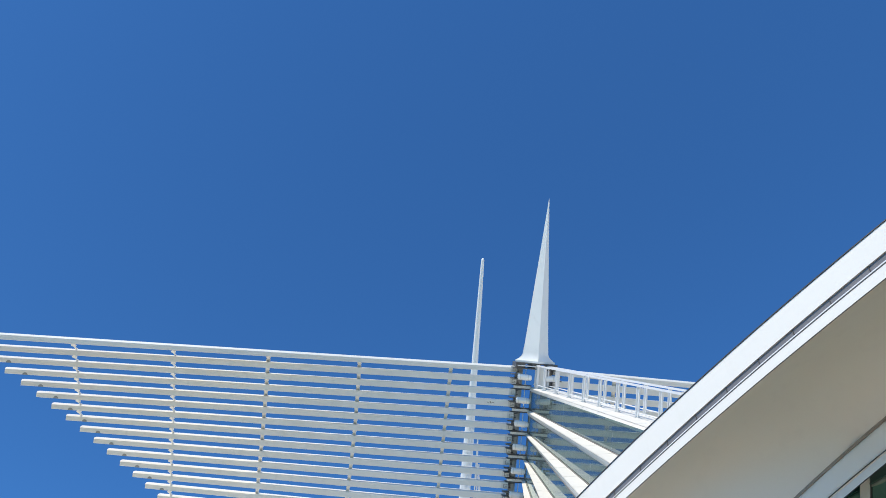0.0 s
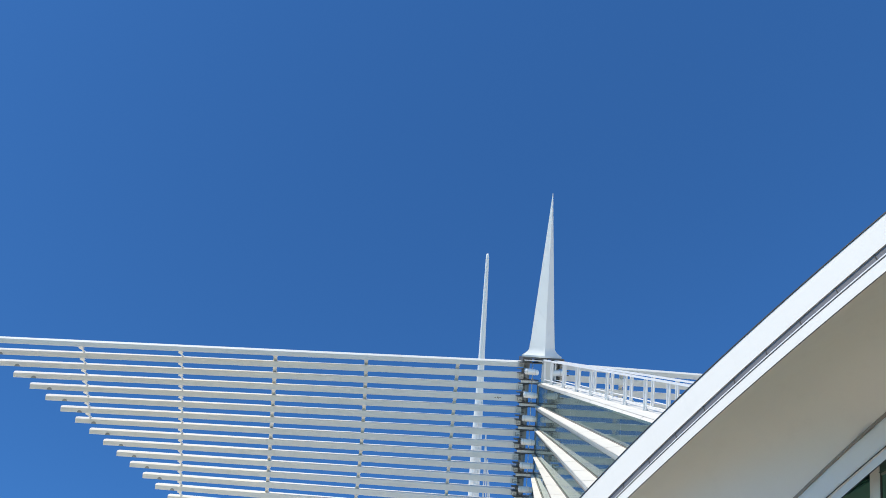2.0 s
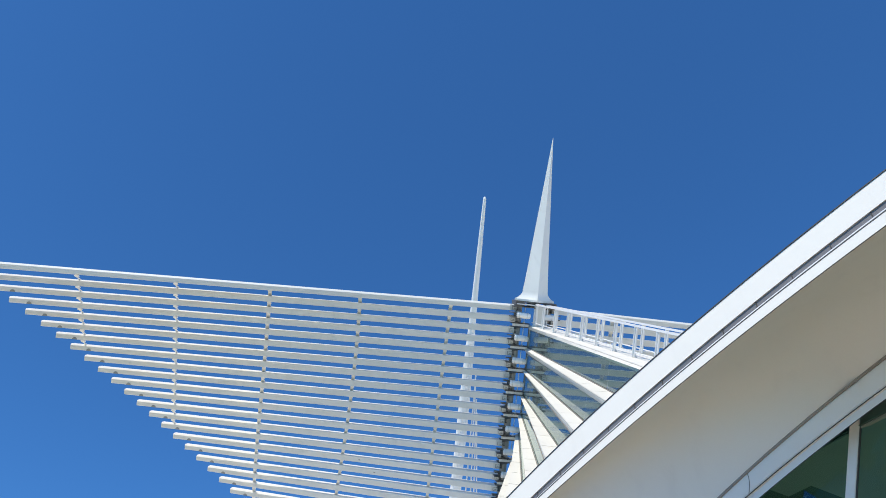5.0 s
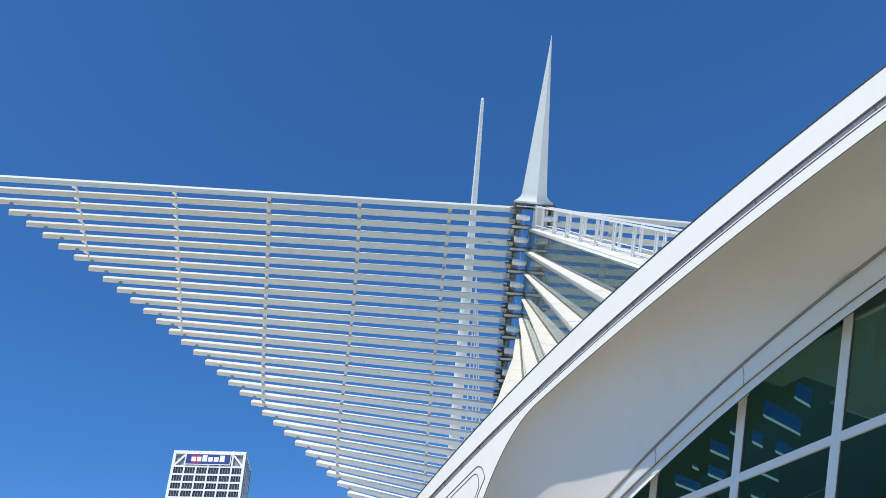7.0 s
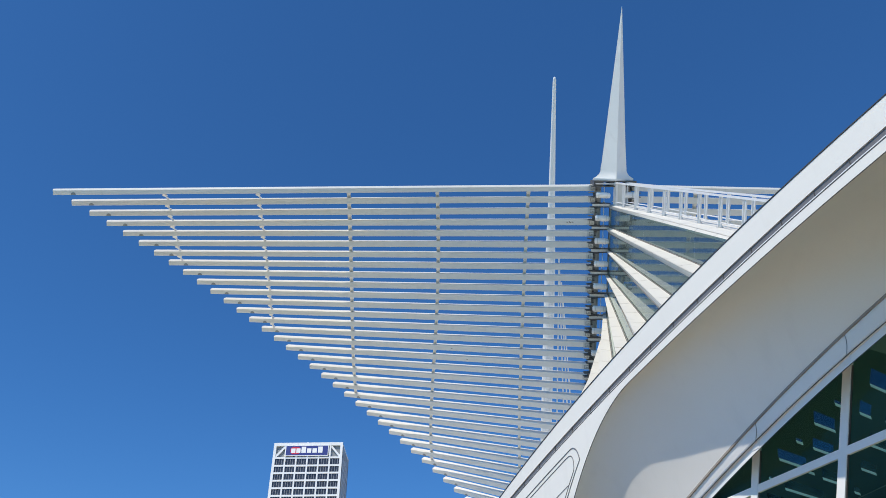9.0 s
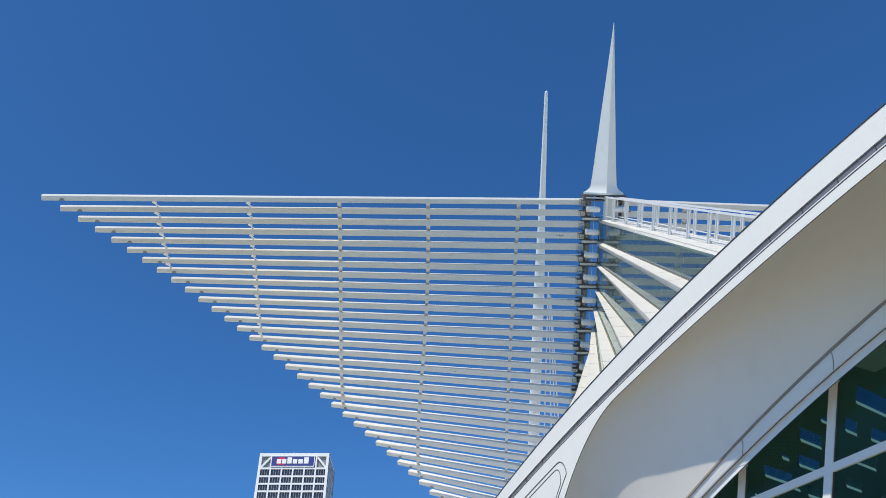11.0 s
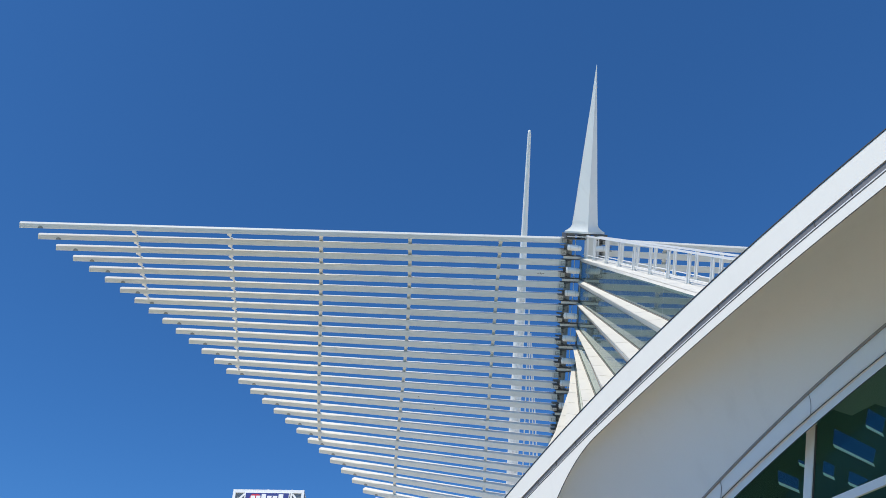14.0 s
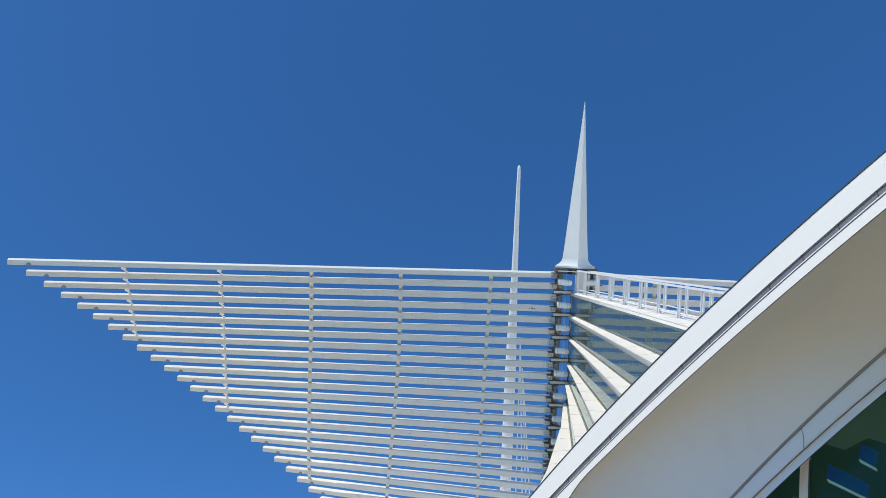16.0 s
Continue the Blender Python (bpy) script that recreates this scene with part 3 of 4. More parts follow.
def fin_mesh(k, side):
    u = fin_way(k, side)
    front_ = OUT - u * OUT.dot(u)
    front_.normalize()
    up = front_.cross(u)
    if up.dot(UP) < 0:
        up = -up
    L = fin_length(k)
    rings = []
    for f in (0.0, 0.08, 0.35, 0.55, 0.75, 0.9, 1.0):
        h, low_ = 0.33, -0.165 + 0.0014 * k
        dp = 0.42 - 0.14 * f
        ch = 0.014 + (0.070 - 0.0011 * k) * max(0.0, 1.0 - L * (1.0 - f) / 15.0) ** 1.2 if k else 0.085
        c = fin_root(k, side) + u * (L * f)
        sec = [(dp / 2, low_ + 0.015), (dp / 2, h / 2 - ch), (dp / 2 - ch * 0.85, h / 2), (-dp / 2, h / 2), (-dp / 2, low_), (dp / 2 - 0.02, low_)]
        rings.append([c + front_ * p + up * q for p, q in sec])
    return Shape().loft(rings).make("fin", M_FIN), u, front_, up


DIRT = ((3, 1.25, 0.05, 0.05), (3, 1.12, 0.06, 0.025), (3, 1.40, 0.05, 0.02), (15, 7.9, 0.05, 0.025), (16, 7.0, 0.06, 0.02))
COLUMNS = ((23.05, 0.105, 0.004, True), (18.0, 0.061, 0.0043, True), (13.11, 0.028, 0.0036, False), (8.36, -0.0187, 0.0041, False), (3.49, 0.0125, 0.0006, False))


def wing(side):
    w = thing("brise_soleil_wing", "white steel sunshade wing of long parallel fins, fully opened", "sunshade wing", "opened wings")
    fins = []
    for k in range(FINS):
        me, u, fr_, up = fin_mesh(k, side)
        f = part("fin", me, w)
        fins.append((u, fr_, up))
        # half-round drain cover near the tip
        if side < 0:
            c = fin_root(k, side) + u * (fin_length(k) - 1.1) + fr_ * 0.143 - up * (0.165 - 0.0014 * k)
            s = Shape()
            ring = lambda o: [o + u * (0.14 * math.cos(math.pi * i / 8)) + up * (0.13 * math.sin(math.pi * i / 8)) for i in range(9)]
            s.loft([ring(c), ring(c + fr_ * 0.015)])
            part("half_round_cover", s.make("half_round_cover", M_COVER), f, "grey half-round cover plate")
        # dirt on the faces of a few fins
        for kd, l, w_, h_ in DIRT:
            if side < 0 and kd == k:
                o = fin_root(k, side) + u * l + fr_ * (0.21 - 0.07 * l / fin_length(k) + 0.002)
                blot = [o + u * (w_ * math.cos(i * 0.7) * (1 + 0.5 * math.sin(i * 2.9)) + 0.5 * h_ * math.sin(i * 0.7)) + up * (h_ * math.sin(i * 0.7) * (1 + 0.4 * math.cos(i * 4.1))) for i in range(9)]
                part("dirt_spot", Shape().loft([blot, [p + fr_ * 0.004 for p in blot]]).make("dirt_spot", M_BROWN), f, "small dark smudge of dirt")
        # hinge at the root
        r0 = fin_root(k, side)
        s = Shape()
        s.box(r0 - u * 0.02 - up * 0.15 - fr_ * 0.2, u * 0.34, up * 0.30, fr_ * 0.416)
        part("root_cap", s.make("root_cap", M_ROOT), f, "pale grey steel root cap")
        s = Shape()
        for q0, q1, v0, v1 in ((-0.05, 0.22, 0.055, 0.075), (-0.05, 0.22, -0.115, -0.09), (-0.05, -0.02, -0.09, 0.055), (0.19, 0.22, -0.09, 0.055), (0.02, 0.12, -0.06, -0.03)):
            s.box(r0 + u * q0 + up * v0 + fr_ * 0.212, u * (q1 - q0), up * (v1 - v0), fr_ * 0.012)
        part("root_bracket", s.make("root_bracket", M_COVER), f, "dark grey bracket plate")
        s = Shape()
        for q in (-0.13, 0.09):
            s.box(r0 - u * 0.16 + up * q - fr_ * 0.12, u * 0.18, up * 0.04, fr_ * 0.24)
        s.tube(r0 - u * 0.08 - up * 0.2, r0 - u * 0.08 + up * 0.2, 0.04)
        part("hinge_fork", s.make("hinge_fork", M_HINGE), f, "dark steel hinge fork")
    for l0, dl, dq, knuckle in COLUMNS:
        for k in range(FINS - 1):
            l = l0 + dl * k + dq * k * k
            l2 = l0 + dl * (k + 1) + dq * (k + 1) ** 2
            if l > fin_length(k + 1) - 0.3:
                continue
            p = fin_root(k, side) + fins[k][0] * l
            q = fin_root(k + 1, side) + fins[k + 1][0] * l2
            u, fr_, up = fins[k]
            p = p - up * 0.16 - fr_ * 0.02
            q = q + up * 0.16 - fr_ * 0.02
            if knuckle:
                sizes = ((0.0, 0.04, 0.0), (0.06, 0.06, 0.0), (0.14, 0.105, 0.0), (0.30, 0.12, 0.0), (0.42, 0.09, 0.0), (0.50, 0.045, -0.01), (0.66, 0.035, -0.045), (0.84, 0.045, -0.09), (1.0, 0.06, -0.12))
            else:
                sizes = ((0.0, 0.085, 0.0), (0.30, 0.095, 0.0), (0.48, 0.065, 0.0), (0.52, 0.065, 0.0))
            slim = 1.0 if knuckle else 1.12 - 0.5 * k / 35
            rings = []
            for f, wd, shift in sizes:
                wd *= slim
                c = p.lerp(q, f) + u * shift
                rings.append([c + u * wd + fr_ * 0.07, c - u * wd + fr_ * 0.07, c - u * wd - fr_ * 0.07, c + u * wd - fr_ * 0.07])
            ob = part("connector", Shape().loft(rings).make("connector", M_MAST if knuckle else M_FIN), w)
            if not knuckle:
                rings = []
                for f, wd in ((0.52, 0.075 * slim), (0.58, 0.09 * slim), (1.0, 0.085 * slim)):
                    c = p.lerp(q, f)
                    rings.append([c + u * wd + fr_ * 0.06, c - u * wd + fr_ * 0.06, c - u * wd - fr_ * 0.06, c + u * wd - fr_ * 0.06])
                part("connector_foot", Shape().loft(rings).make("connector_foot", M_CONNECT), ob, "darker grey foot")
    return w


wing(-1)
wing(1)

# ---------------------------------------------------------------- spine between the wings
spine = thing("roof_spine", "leaning steel spine carrying the hinges of both wings", "roof spine")
SP_END = FINS * STEP + 0.6
for side in (-1, 1):
    for j in range(FINS // 2 + 1):
        c0, c1 = max(-0.25, (2 * j - 0.36) * STEP), (2 * j + 1.42) * STEP
        s = Shape().tube(at_spine(side * 0.80, -0.05, c0), at_spine(side * 0.80, -0.05, c1), 0.185, sides=18)
        tube = part("hinge_tube", s.make("hinge_tube", M_TUBE, False), spine, "grey hinge tube section")
        for c in (c0, c1 - 0.05):
            part("collar", Shape().tube(at_spine(side * 0.80, -0.05, c), at_spine(side * 0.80, -0.05, c + 0.05), 0.20, sides=18).make("collar", M_HINGE), tube, "dark collar ring")
    s = Shape().tube(at_spine(side * 0.466, 0.05, -0.1), at_spine(side * 0.466, 0.05, SP_END), 0.02, sides=6)
    part("guide_rod", s.make("guide_rod", M_CYL), spine, "thin white rod")
for j in range(18):
    c, cc = (0.58 + 2 * j) * STEP, (1.52 + 2 * j) * STEP
    for side in (-1, 1):
        # white cylinder with a stepped end, its piston eye and the dark fork that takes it
        rings = [[at_spine(side * q, 0.55 + r * math.cos(i * math.pi / 9), c + 0.05 * (1.0 - q) + r * math.sin(i * math.pi / 9)) for i in range(18)]
                 for q, r in ((1.03, 0.10), (1.02, 0.135), (0.98, 0.158), (0.93, 0.163), (0.44, 0.163), (0.43, 0.150), (0.32, 0.148), (0.28, 0.130), (0.255, 0.085))]
        actuator = part("actuator", Shape().loft(rings).make("actuator", M_CYL, True), spine, "white hydraulic cylinder")
        actuator.data.set_sharp_from_angle(angle=radians(40))
        for q in (0.90, 0.47):
            part("band", Shape().tube(at_spine(side * q, 0.55, c + 0.05 * (1.0 - q)), at_spine(side * (q - 0.025), 0.55, c + 0.05 * (1.0 - q)), 0.169, sides=18).make("band", M_ROOT), actuator, "pale steel band")
        part("piston_eye", Shape().tube(at_spine(side * 1.14, 0.55, c), at_spine(side * 0.97, 0.55, c), 0.075, sides=10).make("piston_eye", M_HINGE), actuator, "dark piston eye")
        s = Shape()
        for q in (-0.13, 0.08):
            s.box(at_spine(side * 1.36, 0.26, c + q), ACROSS * (-side * 0.36), OUT * 0.38, -UP * 0.045)
        s.tube(at_spine(side * 1.12, 0.50, c - 0.15), at_spine(side * 1.12, 0.50, c + 0.15), 0.045, sides=8)
        part("actuator_fork", s.make("actuator_fork", M_HINGE), spine, "dark steel fork")
        # knob on the rod under the cylinder
        rings = [[at_spine(side * 0.466 + r * math.cos(i * math.pi / 4), 0.05 + r * math.sin(i * math.pi / 4), c + 0.44 + e) for i in range(8)] for e, r in ((-0.06, 0.02), (-0.03, 0.07), (0.03, 0.075), (0.06, 0.03))]
        part("rod_knob", Shape().loft(rings).make("rod_knob", M_CYL), spine, "small white knob")
        # pair of cross plates with a pale web and slanting braces
        s = Shape()
        for q in (-0.12, 0.08):
            s.box(at_spine(side * 1.17, -0.25, cc + q), ACROSS * (-side * 1.03), OUT * 0.44, -UP * 0.04)
        for q in (-0.24, 0.22):
            s.tube(at_spine(side * 1.12, 0.16, cc + q), at_spine(side * 0.62, 0.20, cc + q * 0.4), 0.034, sides=6)
        plates = part("cross_plate", s.make("cross_plate", M_HINGE), spine, "dark steel cross plates")
        s = Shape().box(at_spine(side * 1.10, 0.12, cc - 0.07), ACROSS * (-side * 0.92), OUT * 0.04, -UP * 0.13)
        part("web", s.make("web", M_CYL), plates, "pale grey web between the plates")
# foot of the spine down to the podium roof
foot = [[at_spine(a * w, b * w, c) for a, b in ((-1, -0.8), (1, -0.8), (1, 0.6), (-1, 0.6))] for c, w in ((21.6, 0.7), (23.5, 0.9), (26.4, 1.3))]
part("spine_foot", Shape().loft(foot).make("spine_foot", M_ROOT), spine, "pale steel foot on the podium roof")
s = Shape()
s.box(at_spine(-1.22, -0.7, -0.06), ACROSS * 2.44, OUT * 1.3, UP * 0.045)
s.box(at_spine(-1.10, -0.6, -0.33), ACROSS * 2.2, OUT * 1.15, UP * 0.06)
for a in (-1.12, -0.28, 0.62):
    s.box(at_spine(a, -0.5, -0.06), ACROSS * 0.5, OUT * 1.02, UP * 0.32)
part("cap_plate", s.make("cap_plate", M_HINGE), spine, "dark steel cap plates under the spire")
s = Shape().box(at_spine(-1.04, -0.72, -0.20), ACROSS * 2.10, OUT * 1.36, UP * 0.05)
part("cap_rail", s.make("cap_rail", M_RAIL), spine, "pale edge rail between the cap plates")

# ---------------------------------------------------------------- spire
sp = thing("spire", "white tapering four-sided spire with a flared foot", "spire")
rings = []
flare = [(-0.50 - 0.037 * i, 0.70 + 0.40 * (1 - i / 14) ** 2.6, 0.0) for i in range(15)]
for c, w, x in [(-0.40, 1.10, 0.0)] + flare + [(-1.4, 0.655, 0.01), (-2.2, 0.585, 0.02), (-4.7, 0.385, 0.07), (-7.2, 0.18, 0.12), (-9.38, 0.012, 0.16)]:
    o = at_spine(x, 0.0, c)
    ring = []
    for a, b in ((1, 0), (0, 1), (-1, 0), (0, -1)):
        keel = 0.655 + 0.0875 * (c + 1.4) if c > -1.4 else w
        v = ACROSS * (a * w) + OUT * (b * keel * 1.05)
        t = ACROSS * b - OUT * a
        for e in (-0.010, 0.010):
            ring.append(o + v * 0.985 + t * (e * w))
    rings.append(ring)
shaft = part("shaft", Shape().loft(rings).make("shaft", M_SPIRE, True), sp)
shaft.data.set_sharp_from_angle(angle=radians(22))

# ---------------------------------------------------------------- mast with its stays behind the hall
mast = thing("leaning_mast", "tall white leaning mast with steel stays", "mast")
def mast_point(c, a=0.0, b=0.0):
    return at_spine(a, -21.2 + b, c)


rings = []
for c, r in ((-7.85, 0.03), (-7.8, 0.10), (-7.6, 0.13), (-4.0, 0.19), (0.0, 0.245), (3.0, 0.30), (5.0, 0.36), (8.0, 0.43), (16.0, 0.45), (57.5, 0.48)):
    o = mast_point(c)
    rings.append([o + ACROSS * (r * math.cos(2 * math.pi * i / 10)) + OUT * (r * 0.9 * math.sin(2 * math.pi * i / 10)) for i in range(10)])
part("mast_shaft", Shape().loft(rings).make("mast_shaft", M_MAST, True), mast)
# four strands on the right of the shaft, spreading towards the podium roof at 9.5 m
for c0, a0, grow in ((6.5, 0.66, 0.012), (7.5, 0.72, 0.054), (8.5, 0.90, 0.072), (9.5, 1.02, 0.100)):
    part("stay", Shape().tube(mast_point(c0, a0, 0.3), mast_point(45.0, a0 + grow * (45.0 - c0), 0.3), 0.055, sides=6).make("stay", M_RAIL), mast)
# flat strips up the face of the mast
for a in (-0.22, 0.05, 0.24):
    s = Shape().box(mast_point(4.0, a * 0.8, 0.34), ACROSS * 0.07, OUT * 0.06, (mast_point(34.0, a * 1.0, 0.40) - mast_point(4.0, a * 0.8, 0.34)))
    part("cable_duct", s.make("cable_duct", M_MAST), mast, "narrow white duct up the mast")

# ---------------------------------------------------------------- glass hall in front of the spine
hall = thing("glass_hall", "glazed prow of the hall with overlapping white clad ribs", "glass hall", kind="structure")
def hall_point(psi, l, c, a0=-0.12, b0=-0.1, side=1):
    p = radians(psi)
    return at_spine(side * (a0 - math.sin(p) * l), b0 + math.cos(p) * l, c)


# ribs from the top down: the angle and the start along the spine of the glass line and the lower edge
SEAL_PSI, SEAL_C = [0.4, 3.4, 5.6, 8.5, 11.0, 13.7, 16.4, 19.1], [2.11, 3.33, 4.68, 5.68, 6.78, 7.9, 8.95, 10.0]
LOW_PSI, LOW_C = [2.8, 5.95, 8.7, 10.9, 13.8, 16.5, 19.2, 22.0], [2.43, 3.57, 4.82, 5.88, 6.92, 8.0, 9.05, 10.1]
REACH = 21.0
PANELS, PANEL = 11, 1.94
mixed = lambda p, q, f: p + (q - p) * f


def rib(j):
    r = new("rib")
    r.parent = hall
    r["label"] = "white clad rib with panel joints"
    ps, cs, pl, cl = SEAL_PSI[j], SEAL_C[j], LOW_PSI[j], LOW_C[j]
    pm, cm = mixed(ps, pl, 0.80), mixed(cs, cl, 0.48)
    for i in range(PANELS + 1):
        l0, l1 = max(0.0, PANEL * i - 1.2) + 0.018, min(REACH, PANEL * (i + 1) - 1.2) - 0.018
        ledge = lambda l: [hall_point(ps, l, cs), hall_point(pm, l, cm - 0.07, -0.28), hall_point(pm, l, cm - 0.03, 0.06), hall_point(ps, l, cs + 0.04, 0.06)]
        lip = lambda l: [hall_point(pm, l, cm - 0.055, -0.28), hall_point(pl, l, cl, -0.115), hall_point(pl, l, cl, 0.06), hall_point(pm, l, cm - 0.01, 0.06)]
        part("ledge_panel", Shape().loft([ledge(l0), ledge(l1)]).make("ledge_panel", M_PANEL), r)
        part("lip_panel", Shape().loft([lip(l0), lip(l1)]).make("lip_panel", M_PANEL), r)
    core = lambda l: [hall_point(ps, l, cs + 0.02, -0.02), hall_point(pl, l, cl - 0.02, -0.02), hall_point(pl, l, cl - 0.02, 0.02), hall_point(ps, l, cs + 0.02, 0.02)]
    part("joint_backing", Shape().loft([core(REACH * i / PANELS) for i in range(PANELS + 1)]).make("joint_backing", M_JOINT), r)
    for name, p, c, rad in (("edge_gasket", pl, cl + 0.02, 0.020), ("glass_seal", ps, cs - 0.01, 0.022)):
        edge = Shape().tube(hall_point(p, 0.0, c, -0.13), hall_point(p, REACH, c, -0.13), rad, sides=6)
        part(name, edge.make(name, M_JOINT), r)


for j in range(8):
    rib(j)
    pl, cl = (LOW_PSI[j - 1], LOW_C[j - 1] + 0.01) if j else (-0.5, 1.14)
    ps, cs = SEAL_PSI[j], SEAL_C[j]
    rise = max(0.0, 0.0125 * (ps - pl))
    for i in range(3):
        l0, l1 = REACH * i / 3 + 0.004, REACH * (i + 1) / 3 - 0.004
        v = []
        for q in range(7):
            l = l0 + (l1 - l0) * q / 6
            v += [hall_point(ps, l, cl - rise * l, -0.10), hall_point(ps, l, cs, -0.10)]
        part("pane", sheet("pane", v, [(2 * q, 2 * q + 2, 2 * q + 3, 2 * q + 1) for q in range(6)], M_HALLGLASS, -ACROSS), hall, "teal tinted pane").visible_shadow = False
s = Shape().box(at_spine(-0.125, -0.1, 0.95), ACROSS * 0.085, OUT * 0.16, -UP * 11.0)
part("edge_mullion", s.make("edge_mullion", M_ROOT), hall, "pale grey edge mullion")
for a in (-0.150, -0.036):
    s = Shape().box(at_spine(a, -0.1, 0.95), ACROSS * 0.022, OUT * 0.13, -UP * 11.0)
    part("edge_gasket", s.make("edge_gasket", M_JOINT), hall)

# walkway down the ridge
walkway = thing("ridge_walkway", "white clad walkway descending along the ridge of the hall", "walkway")
WALK = 21.0
for i in range(12):
    l0, l1 = max(0.0, 1.914 * i - 0.25) + 0.014, min(WALK, 1.914 * (i + 1) - 0.25) - 0.014
    ring = lambda l: [hall_point(-4.1, l, 0.90), hall_point(-1.8, l, 0.95, -0.24), hall_point(-1.8, l, 0.99, 1.2), hall_point(-4.1, l, 0.90, 1.2)]
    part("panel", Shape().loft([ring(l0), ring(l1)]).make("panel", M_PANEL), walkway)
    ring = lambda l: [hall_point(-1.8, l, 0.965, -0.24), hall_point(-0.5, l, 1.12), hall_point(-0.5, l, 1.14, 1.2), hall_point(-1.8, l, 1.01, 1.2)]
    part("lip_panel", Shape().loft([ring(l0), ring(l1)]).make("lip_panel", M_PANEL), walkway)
s = Shape().tube(hall_point(-0.5, 0.0, 1.135, -0.12), hall_point(-0.5, WALK, 1.135, -0.12), 0.02, sides=6)
part("edge_gasket", s.make("edge_gasket", M_JOINT), walkway)
core = lambda l: [hall_point(-4.1, l, 0.93, 0.12), hall_point(-0.5, l, 1.09, 0.12), hall_point(-0.5, l, 1.09, 1.1), hall_point(-4.1, l, 0.93, 1.1)]
part("joint_backing", Shape().loft([core(WALK * i / 15) for i in range(16)]).make("joint_backing", M_JOINT), walkway)
rail = thing("ridge_railing", "white painted steel railing on both sides of the ridge walkway", "railing")
for psi, a0 in ((-4.1, -0.05), (-6.85, 0.55)):
    base = lambda l, up: hall_point(psi, l, 0.89 - up, a0)
    for i in range(11):
        o = base(2.12 + 1.88 * (i - 1), 0.0) if i else base(0.62, 0.0)
        s = Shape()
        s.box(o - ACROSS * 0.075 - OUT * 0.02, ACROSS * 0.15, OUT * 0.04, UP * 1.14)          # flat bar with a stiffening fin
        s.box(o - ACROSS * 0.02 + OUT * 0.02, ACROSS * 0.04, OUT * 0.10, UP * 1.16)
        post = part("post", s.make("post", M_RAIL), rail)
        s = Shape().box(o - ACROSS * 0.11 - OUT * 0.1 - UP * 0.02, ACROSS * 0.22, OUT * 0.22, UP * 0.03)
        for q in (-0.08, 0.08):
            s.tube(o + ACROSS * q + OUT * 0.06, o + ACROSS * q + OUT * 0.06 + UP * 0.045, 0.016, sides=6)
        part("foot_plate", s.make("foot_plate", M_ROOT), post, "pale grey bolted foot plate")
    top = lambda l: [base(l, 1.13) - ACROSS * 0.055, base(l, 1.13) + ACROSS * 0.055, base(l, 1.205) + ACROSS * 0.045, base(l, 1.205) - ACROSS * 0.045]
    part("handrail", Shape().loft([top(0.5), top(WALK)]).make("handrail", M_RAIL), rail)
    part("kick_rail", Shape().tube(base(0.2, 0.17), base(WALK, 0.17), 0.024, sides=8).make("kick_rail", M_RAIL), rail)
s = Shape().box(hall_point(-4.1, 0.70, 0.95, -0.06), ACROSS * 0.10, OUT * 0.16, UP * 1.28)
part("end_post", s.make("end_post", M_RAIL), rail)
s = Shape().box(hall_point(-4.1, 0.75, 0.90, 0.04), ACROSS * 0.42, OUT * 0.05, UP * 1.10)
part("end_panel", s.make("end_panel", M_ROOT), rail, "pale grey infill panel at the head of the railing")

# ---------------------------------------------------------------- distant tower
tower = thing("office_tower", "tall white-gridded office tower with a blue rooftop sign", "office tower", at=(-93.3, 474.0, 0))
TX0, TX1, TY, TZ, TD = -115.1, -71.5, 474.0, 192.5, 30.0
TB = lambda x, y, z: Vector((x + 93.3, y - 474.0, z))
s = Shape().box(TB(TX0 + 1.2, TY + 1.4, 0), (TX1 - TX0 - 2.4, 0, 0), (0, TD - 2.8, 0), (0, 0, TZ - 1.5))
part("core", s.make("core", M_TOWERBACK), tower)
BAY = (TX1 - TX0 - 1.6) / 6
for i in range(7):
    x = TX0 + BAY * i
    w = 1.6 if i in (0, 6) else 0.95
    s = Shape().box(TB(x + (0 if i in (0, 6) else 0.32), TY, 0), (w, 0, 0), (0, 1.4, 0), (0, 0, TZ))
    part("pier", s.make("pier", M_TOWER), tower)
FLOOR = 4.7
z_first = TZ - 10.4
def pane_mesh(h):
    s = Shape().box((0, 0.5, 0), (BAY - 0.9, 0, 0), (0, 0.2, 0), (0, 0, h))
    return s.make("window", M_TOWERGLASS)


WIN_H = 3.65
win_me = pane_mesh(WIN_H)
mull = Shape()
for q in (1, 2, 3):
    mull.box((q * (BAY - 0.9) / 4 - 0.12, 0.35, 0), (0.24, 0, 0), (0, 0.2, 0), (0, 0, WIN_H))
mull_me = mull.make("window_mullion", M_TOWERMULL)
s = Shape().box(TB(TX0 + 0.2, TY + 0.05, TZ - 2.0), (TX1 - TX0 - 0.4, 0, 0), (0, 1.3, 0), (0, 0, 2.0))
part("parapet", s.make("parapet", M_TOWER), tower)
for f in range(36):
    ztop = z_first - FLOOR * f - (0.35 if f else 0.0)
    if f < 14:
        s = Shape().box(TB(TX0 + 0.2, TY + 0.05, ztop), (TX1 - TX0 - 0.4, 0, 0), (0, 1.3, 0), (0, 0, 1.1))
        part("spandrel_beam", s.make("spandrel_beam", M_TOWER), tower)
        for i in range(6):
            o = part("window", win_me, tower)
            o.location = TB(TX0 + BAY * i + 1.27, TY, ztop - WIN_H)
            o.scale = (1, 1, 1 if f else 1.08)
            part("window_mullion", mull_me, o)
rest = Shape()
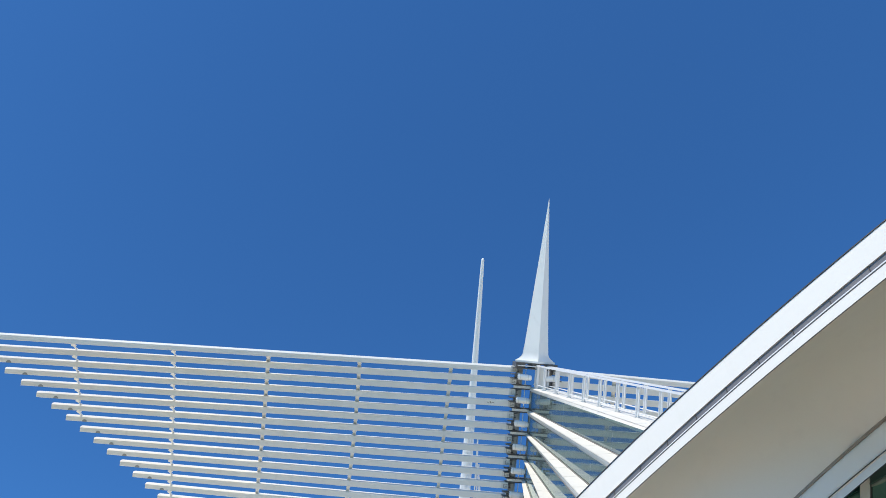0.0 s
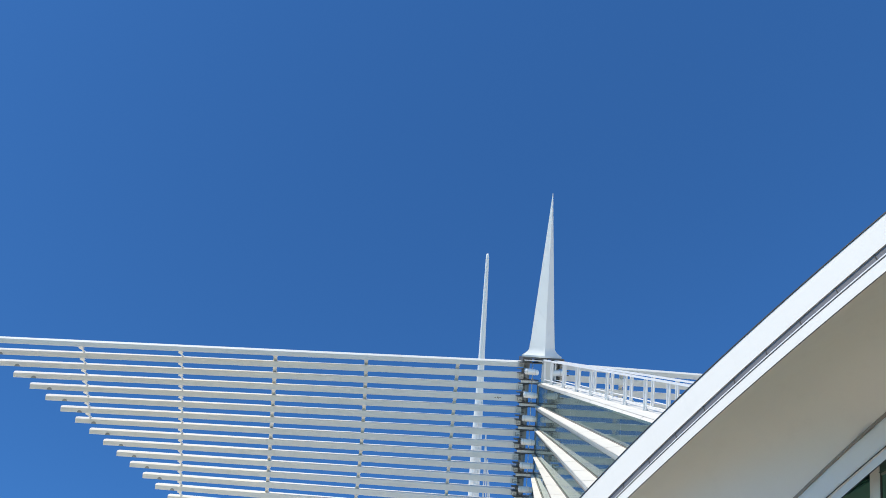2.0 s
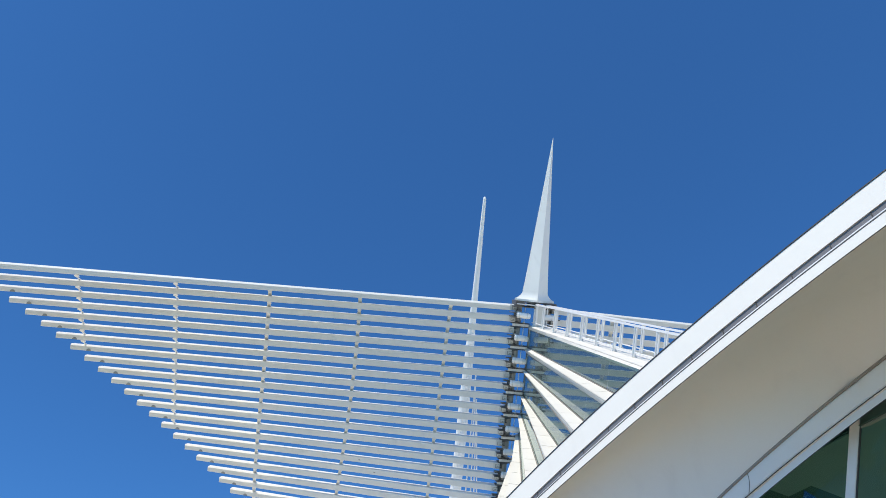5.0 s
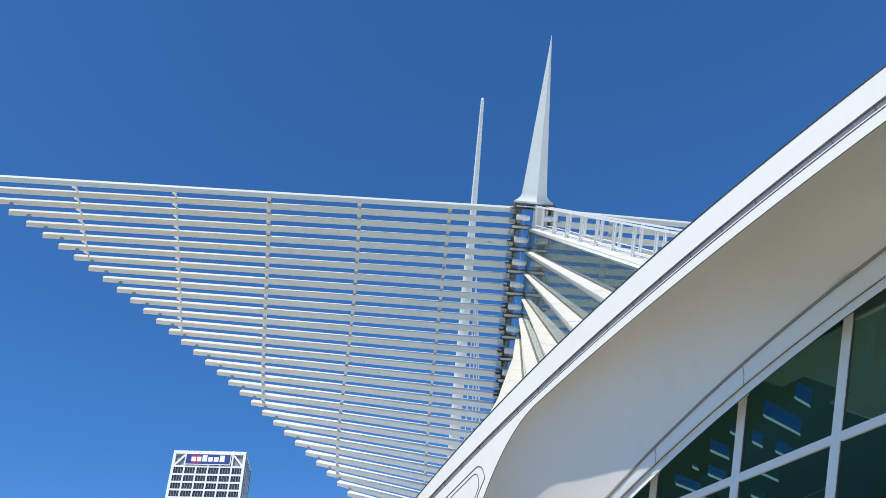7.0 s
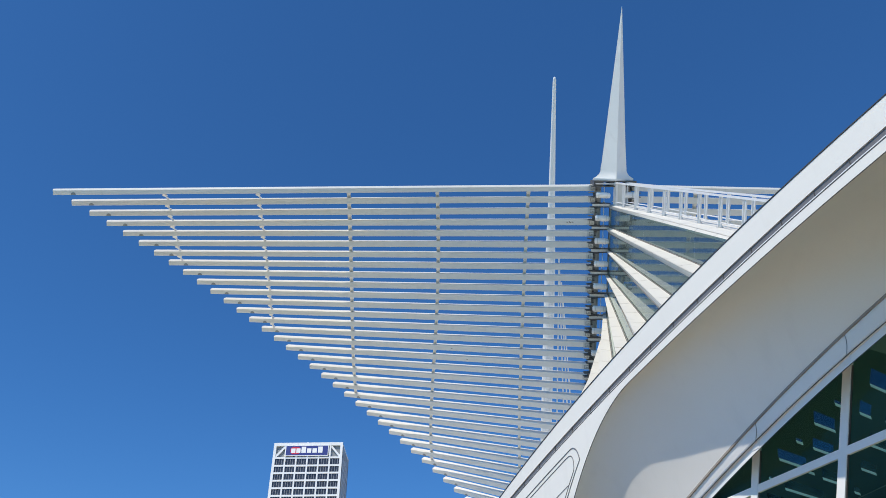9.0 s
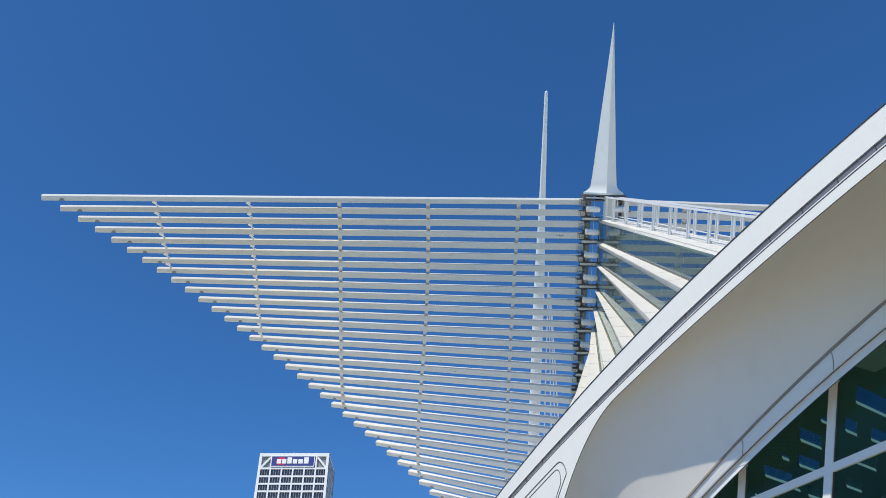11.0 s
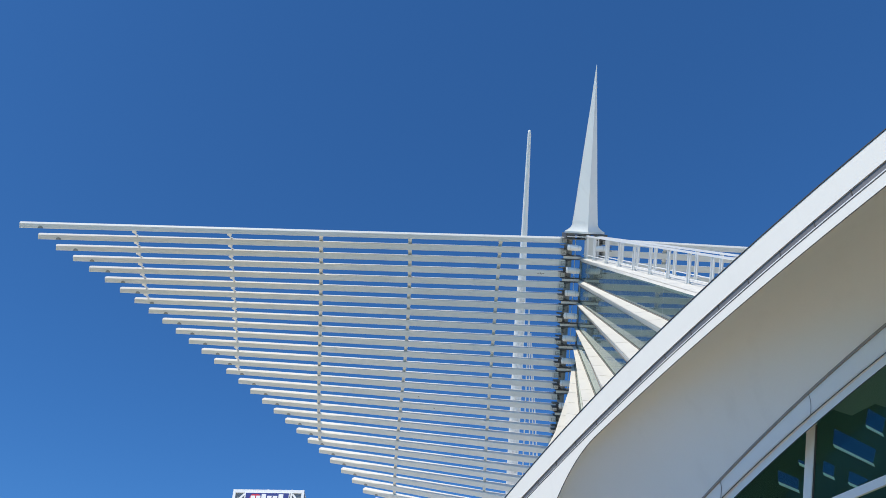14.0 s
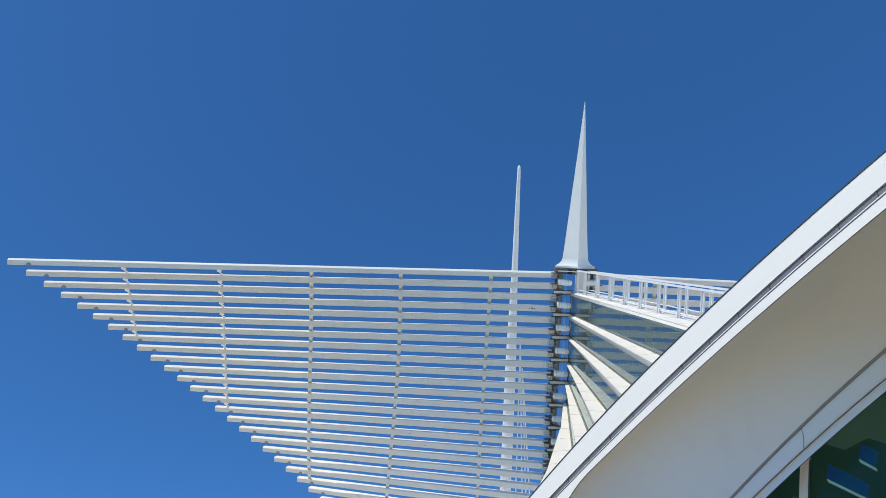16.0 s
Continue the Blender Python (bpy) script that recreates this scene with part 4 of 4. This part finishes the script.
for f in range(14, 36):
    rest.box(TB(TX0 + 0.2, TY + 0.05, z_first - FLOOR * f), (TX1 - TX0 - 0.4, 0, 0), (0, 1.3, 0), (0, 0, FLOOR - 3.4))
part("lower_beams", rest.make("lower_beams", M_TOWER), tower)["kind"] = "stuff"
low = Shape().box(TB(TX0 + 1.3, TY + 0.5, 0), (TX1 - TX0 - 2.6, 0, 0), (0, 0.3, 0), (0, 0, z_first - FLOOR * 14))
part("lower_glazing", low.make("lower_glazing", M_TOWERGLASS), tower)
# flank towards the water
for i in range(8):
    y = TY + 0.2 + i * (TD - 1.6) / 7
    s = Shape().box(TB(TX1 - 1.2, y, 0), (1.2, 0, 0), (0, 1.2, 0), (0, 0, TZ - 0.3))
    part("side_pier", s.make("side_pier", M_TOWERSHADE), tower)
for f in range(30):
    s = Shape().box(TB(TX1 - 1.1, TY + 0.3, z_first - FLOOR * f), (0.9, 0, 0), (0, TD - 0.6, 0), (0, 0, 1.5))
    part("side_beam", s.make("side_beam", M_TOWERSHADE), tower)
s = Shape().box(TB(TX1 - 1.15, TY + 0.6, 0), (0.8, 0, 0), (0, TD - 1.4, 0), (0, 0, TZ - 0.8))
part("side_glazing", s.make("side_glazing", M_TOWERGLASS), tower, "dark glazed flank")
s = Shape().box(TB(TX0, TY + TD - 1.2, 0), (TX1 - TX0, 0, 0), (0, 1.2, 0), (0, 0, TZ - 0.3))
part("rear_wall", s.make("rear_wall", M_TOWERSHADE), tower)
# braces in the corner bays of the crown
for sgn in (1, -1):
    xa = TX0 + 1.3 if sgn > 0 else TX1 - 1.3
    s = Shape()
    p, q = TB(xa, TY + 0.3, z_first + 1.0), TB(xa + sgn * (BAY - 0.4), TY + 0.3, TZ - 1.6)
    w = Vector((0.75, 0, 0))
    s.loft([[p - w, p + w, p + w + Vector((0, 0.8, 0)), p - w + Vector((0, 0.8, 0))], [q - w, q + w, q + w + Vector((0, 0.8, 0)), q - w + Vector((0, 0.8, 0))]])
    part("crown_brace", s.make("crown_brace", M_TOWER), tower)
# rooftop sign: plain shapes only
SX0, SX1 = TX0 + 0.175 * 43.6, TX0 + 0.80 * 43.6
SZ0, SZ1 = z_first + 1.5, TZ - 1.9
s = Shape().box(TB(SX0, TY - 0.5, SZ0), (SX1 - SX0, 0, 0), (0, 0.6, 0), (0, 0, SZ1 - SZ0))
sign = part("sign_board", s.make("sign_board", M_SIGNWHITE), tower, "rooftop sign with white border")
s = Shape().box(TB(SX0 + 0.45, TY - 0.56, SZ0 + 0.45), (SX1 - SX0 - 0.9, 0, 0), (0, 0.05, 0), (0, 0, SZ1 - SZ0 - 0.9))
part("sign_field", s.make("sign_field", M_SIGNBLUE), sign, "dark blue sign field")
cx, cz = SX0 + 6.4, (SZ0 + SZ1) / 2
ring = lambda y: [TB(cx + 3.3 * math.cos(2 * math.pi * i / 20), y, cz + 2.5 * max(-0.95, min(0.95, 1.15 * math.sin(2 * math.pi * i / 20)))) for i in range(20)]
part("sign_emblem", Shape().loft([ring(TY - 0.60), ring(TY - 0.565)]).make("sign_emblem", M_SIGNRED), sign, "red rounded emblem")
bars = Shape()
for x, w, h in ((3.7, 2.7, 2.9), (7.0, 2.6, 2.9), (10.2, 2.8, 4.0), (13.7, 2.7, 2.9), (17.1, 2.8, 2.9), (20.6, 2.9, 4.0)):
    bars.box(TB(SX0 + x, TY - 0.65, cz - 1.6), (w, 0, 0), (0, 0.04, 0), (0, 0, h))
part("sign_bars", bars.make("sign_bars", M_SIGNWHITE), sign, "plain white bars")
# roof clutter
for x, h, r in ((-97.2, 1.3, 0.10), (-95.6, 0.9, 0.10), (-91.0, 1.1, 0.12)):
    s = Shape().tube(TB(x, TY + 2.2, TZ - 1.6), TB(x, TY + 2.2, TZ + h), r, sides=6)
    part("roof_aerial", s.make("roof_aerial", M_TOWERMULL), tower)
for x, w in ((-94.0, 2.6), (-79.5, 2.4)):
    rings = [[TB(x + w / 2 * q * math.cos(i * math.pi / 6), TY + 2.4 + w / 2 * q * math.sin(i * math.pi / 6), TZ + z) for i in range(12)] for z, q in ((-1.5, 0.3), (0.1, 0.35), (0.35, 1.0), (0.7, 0.8), (0.95, 0.3))]
    part("roof_dish", Shape().loft(rings).make("roof_dish", M_TOWER), tower, "small white rooftop dish")
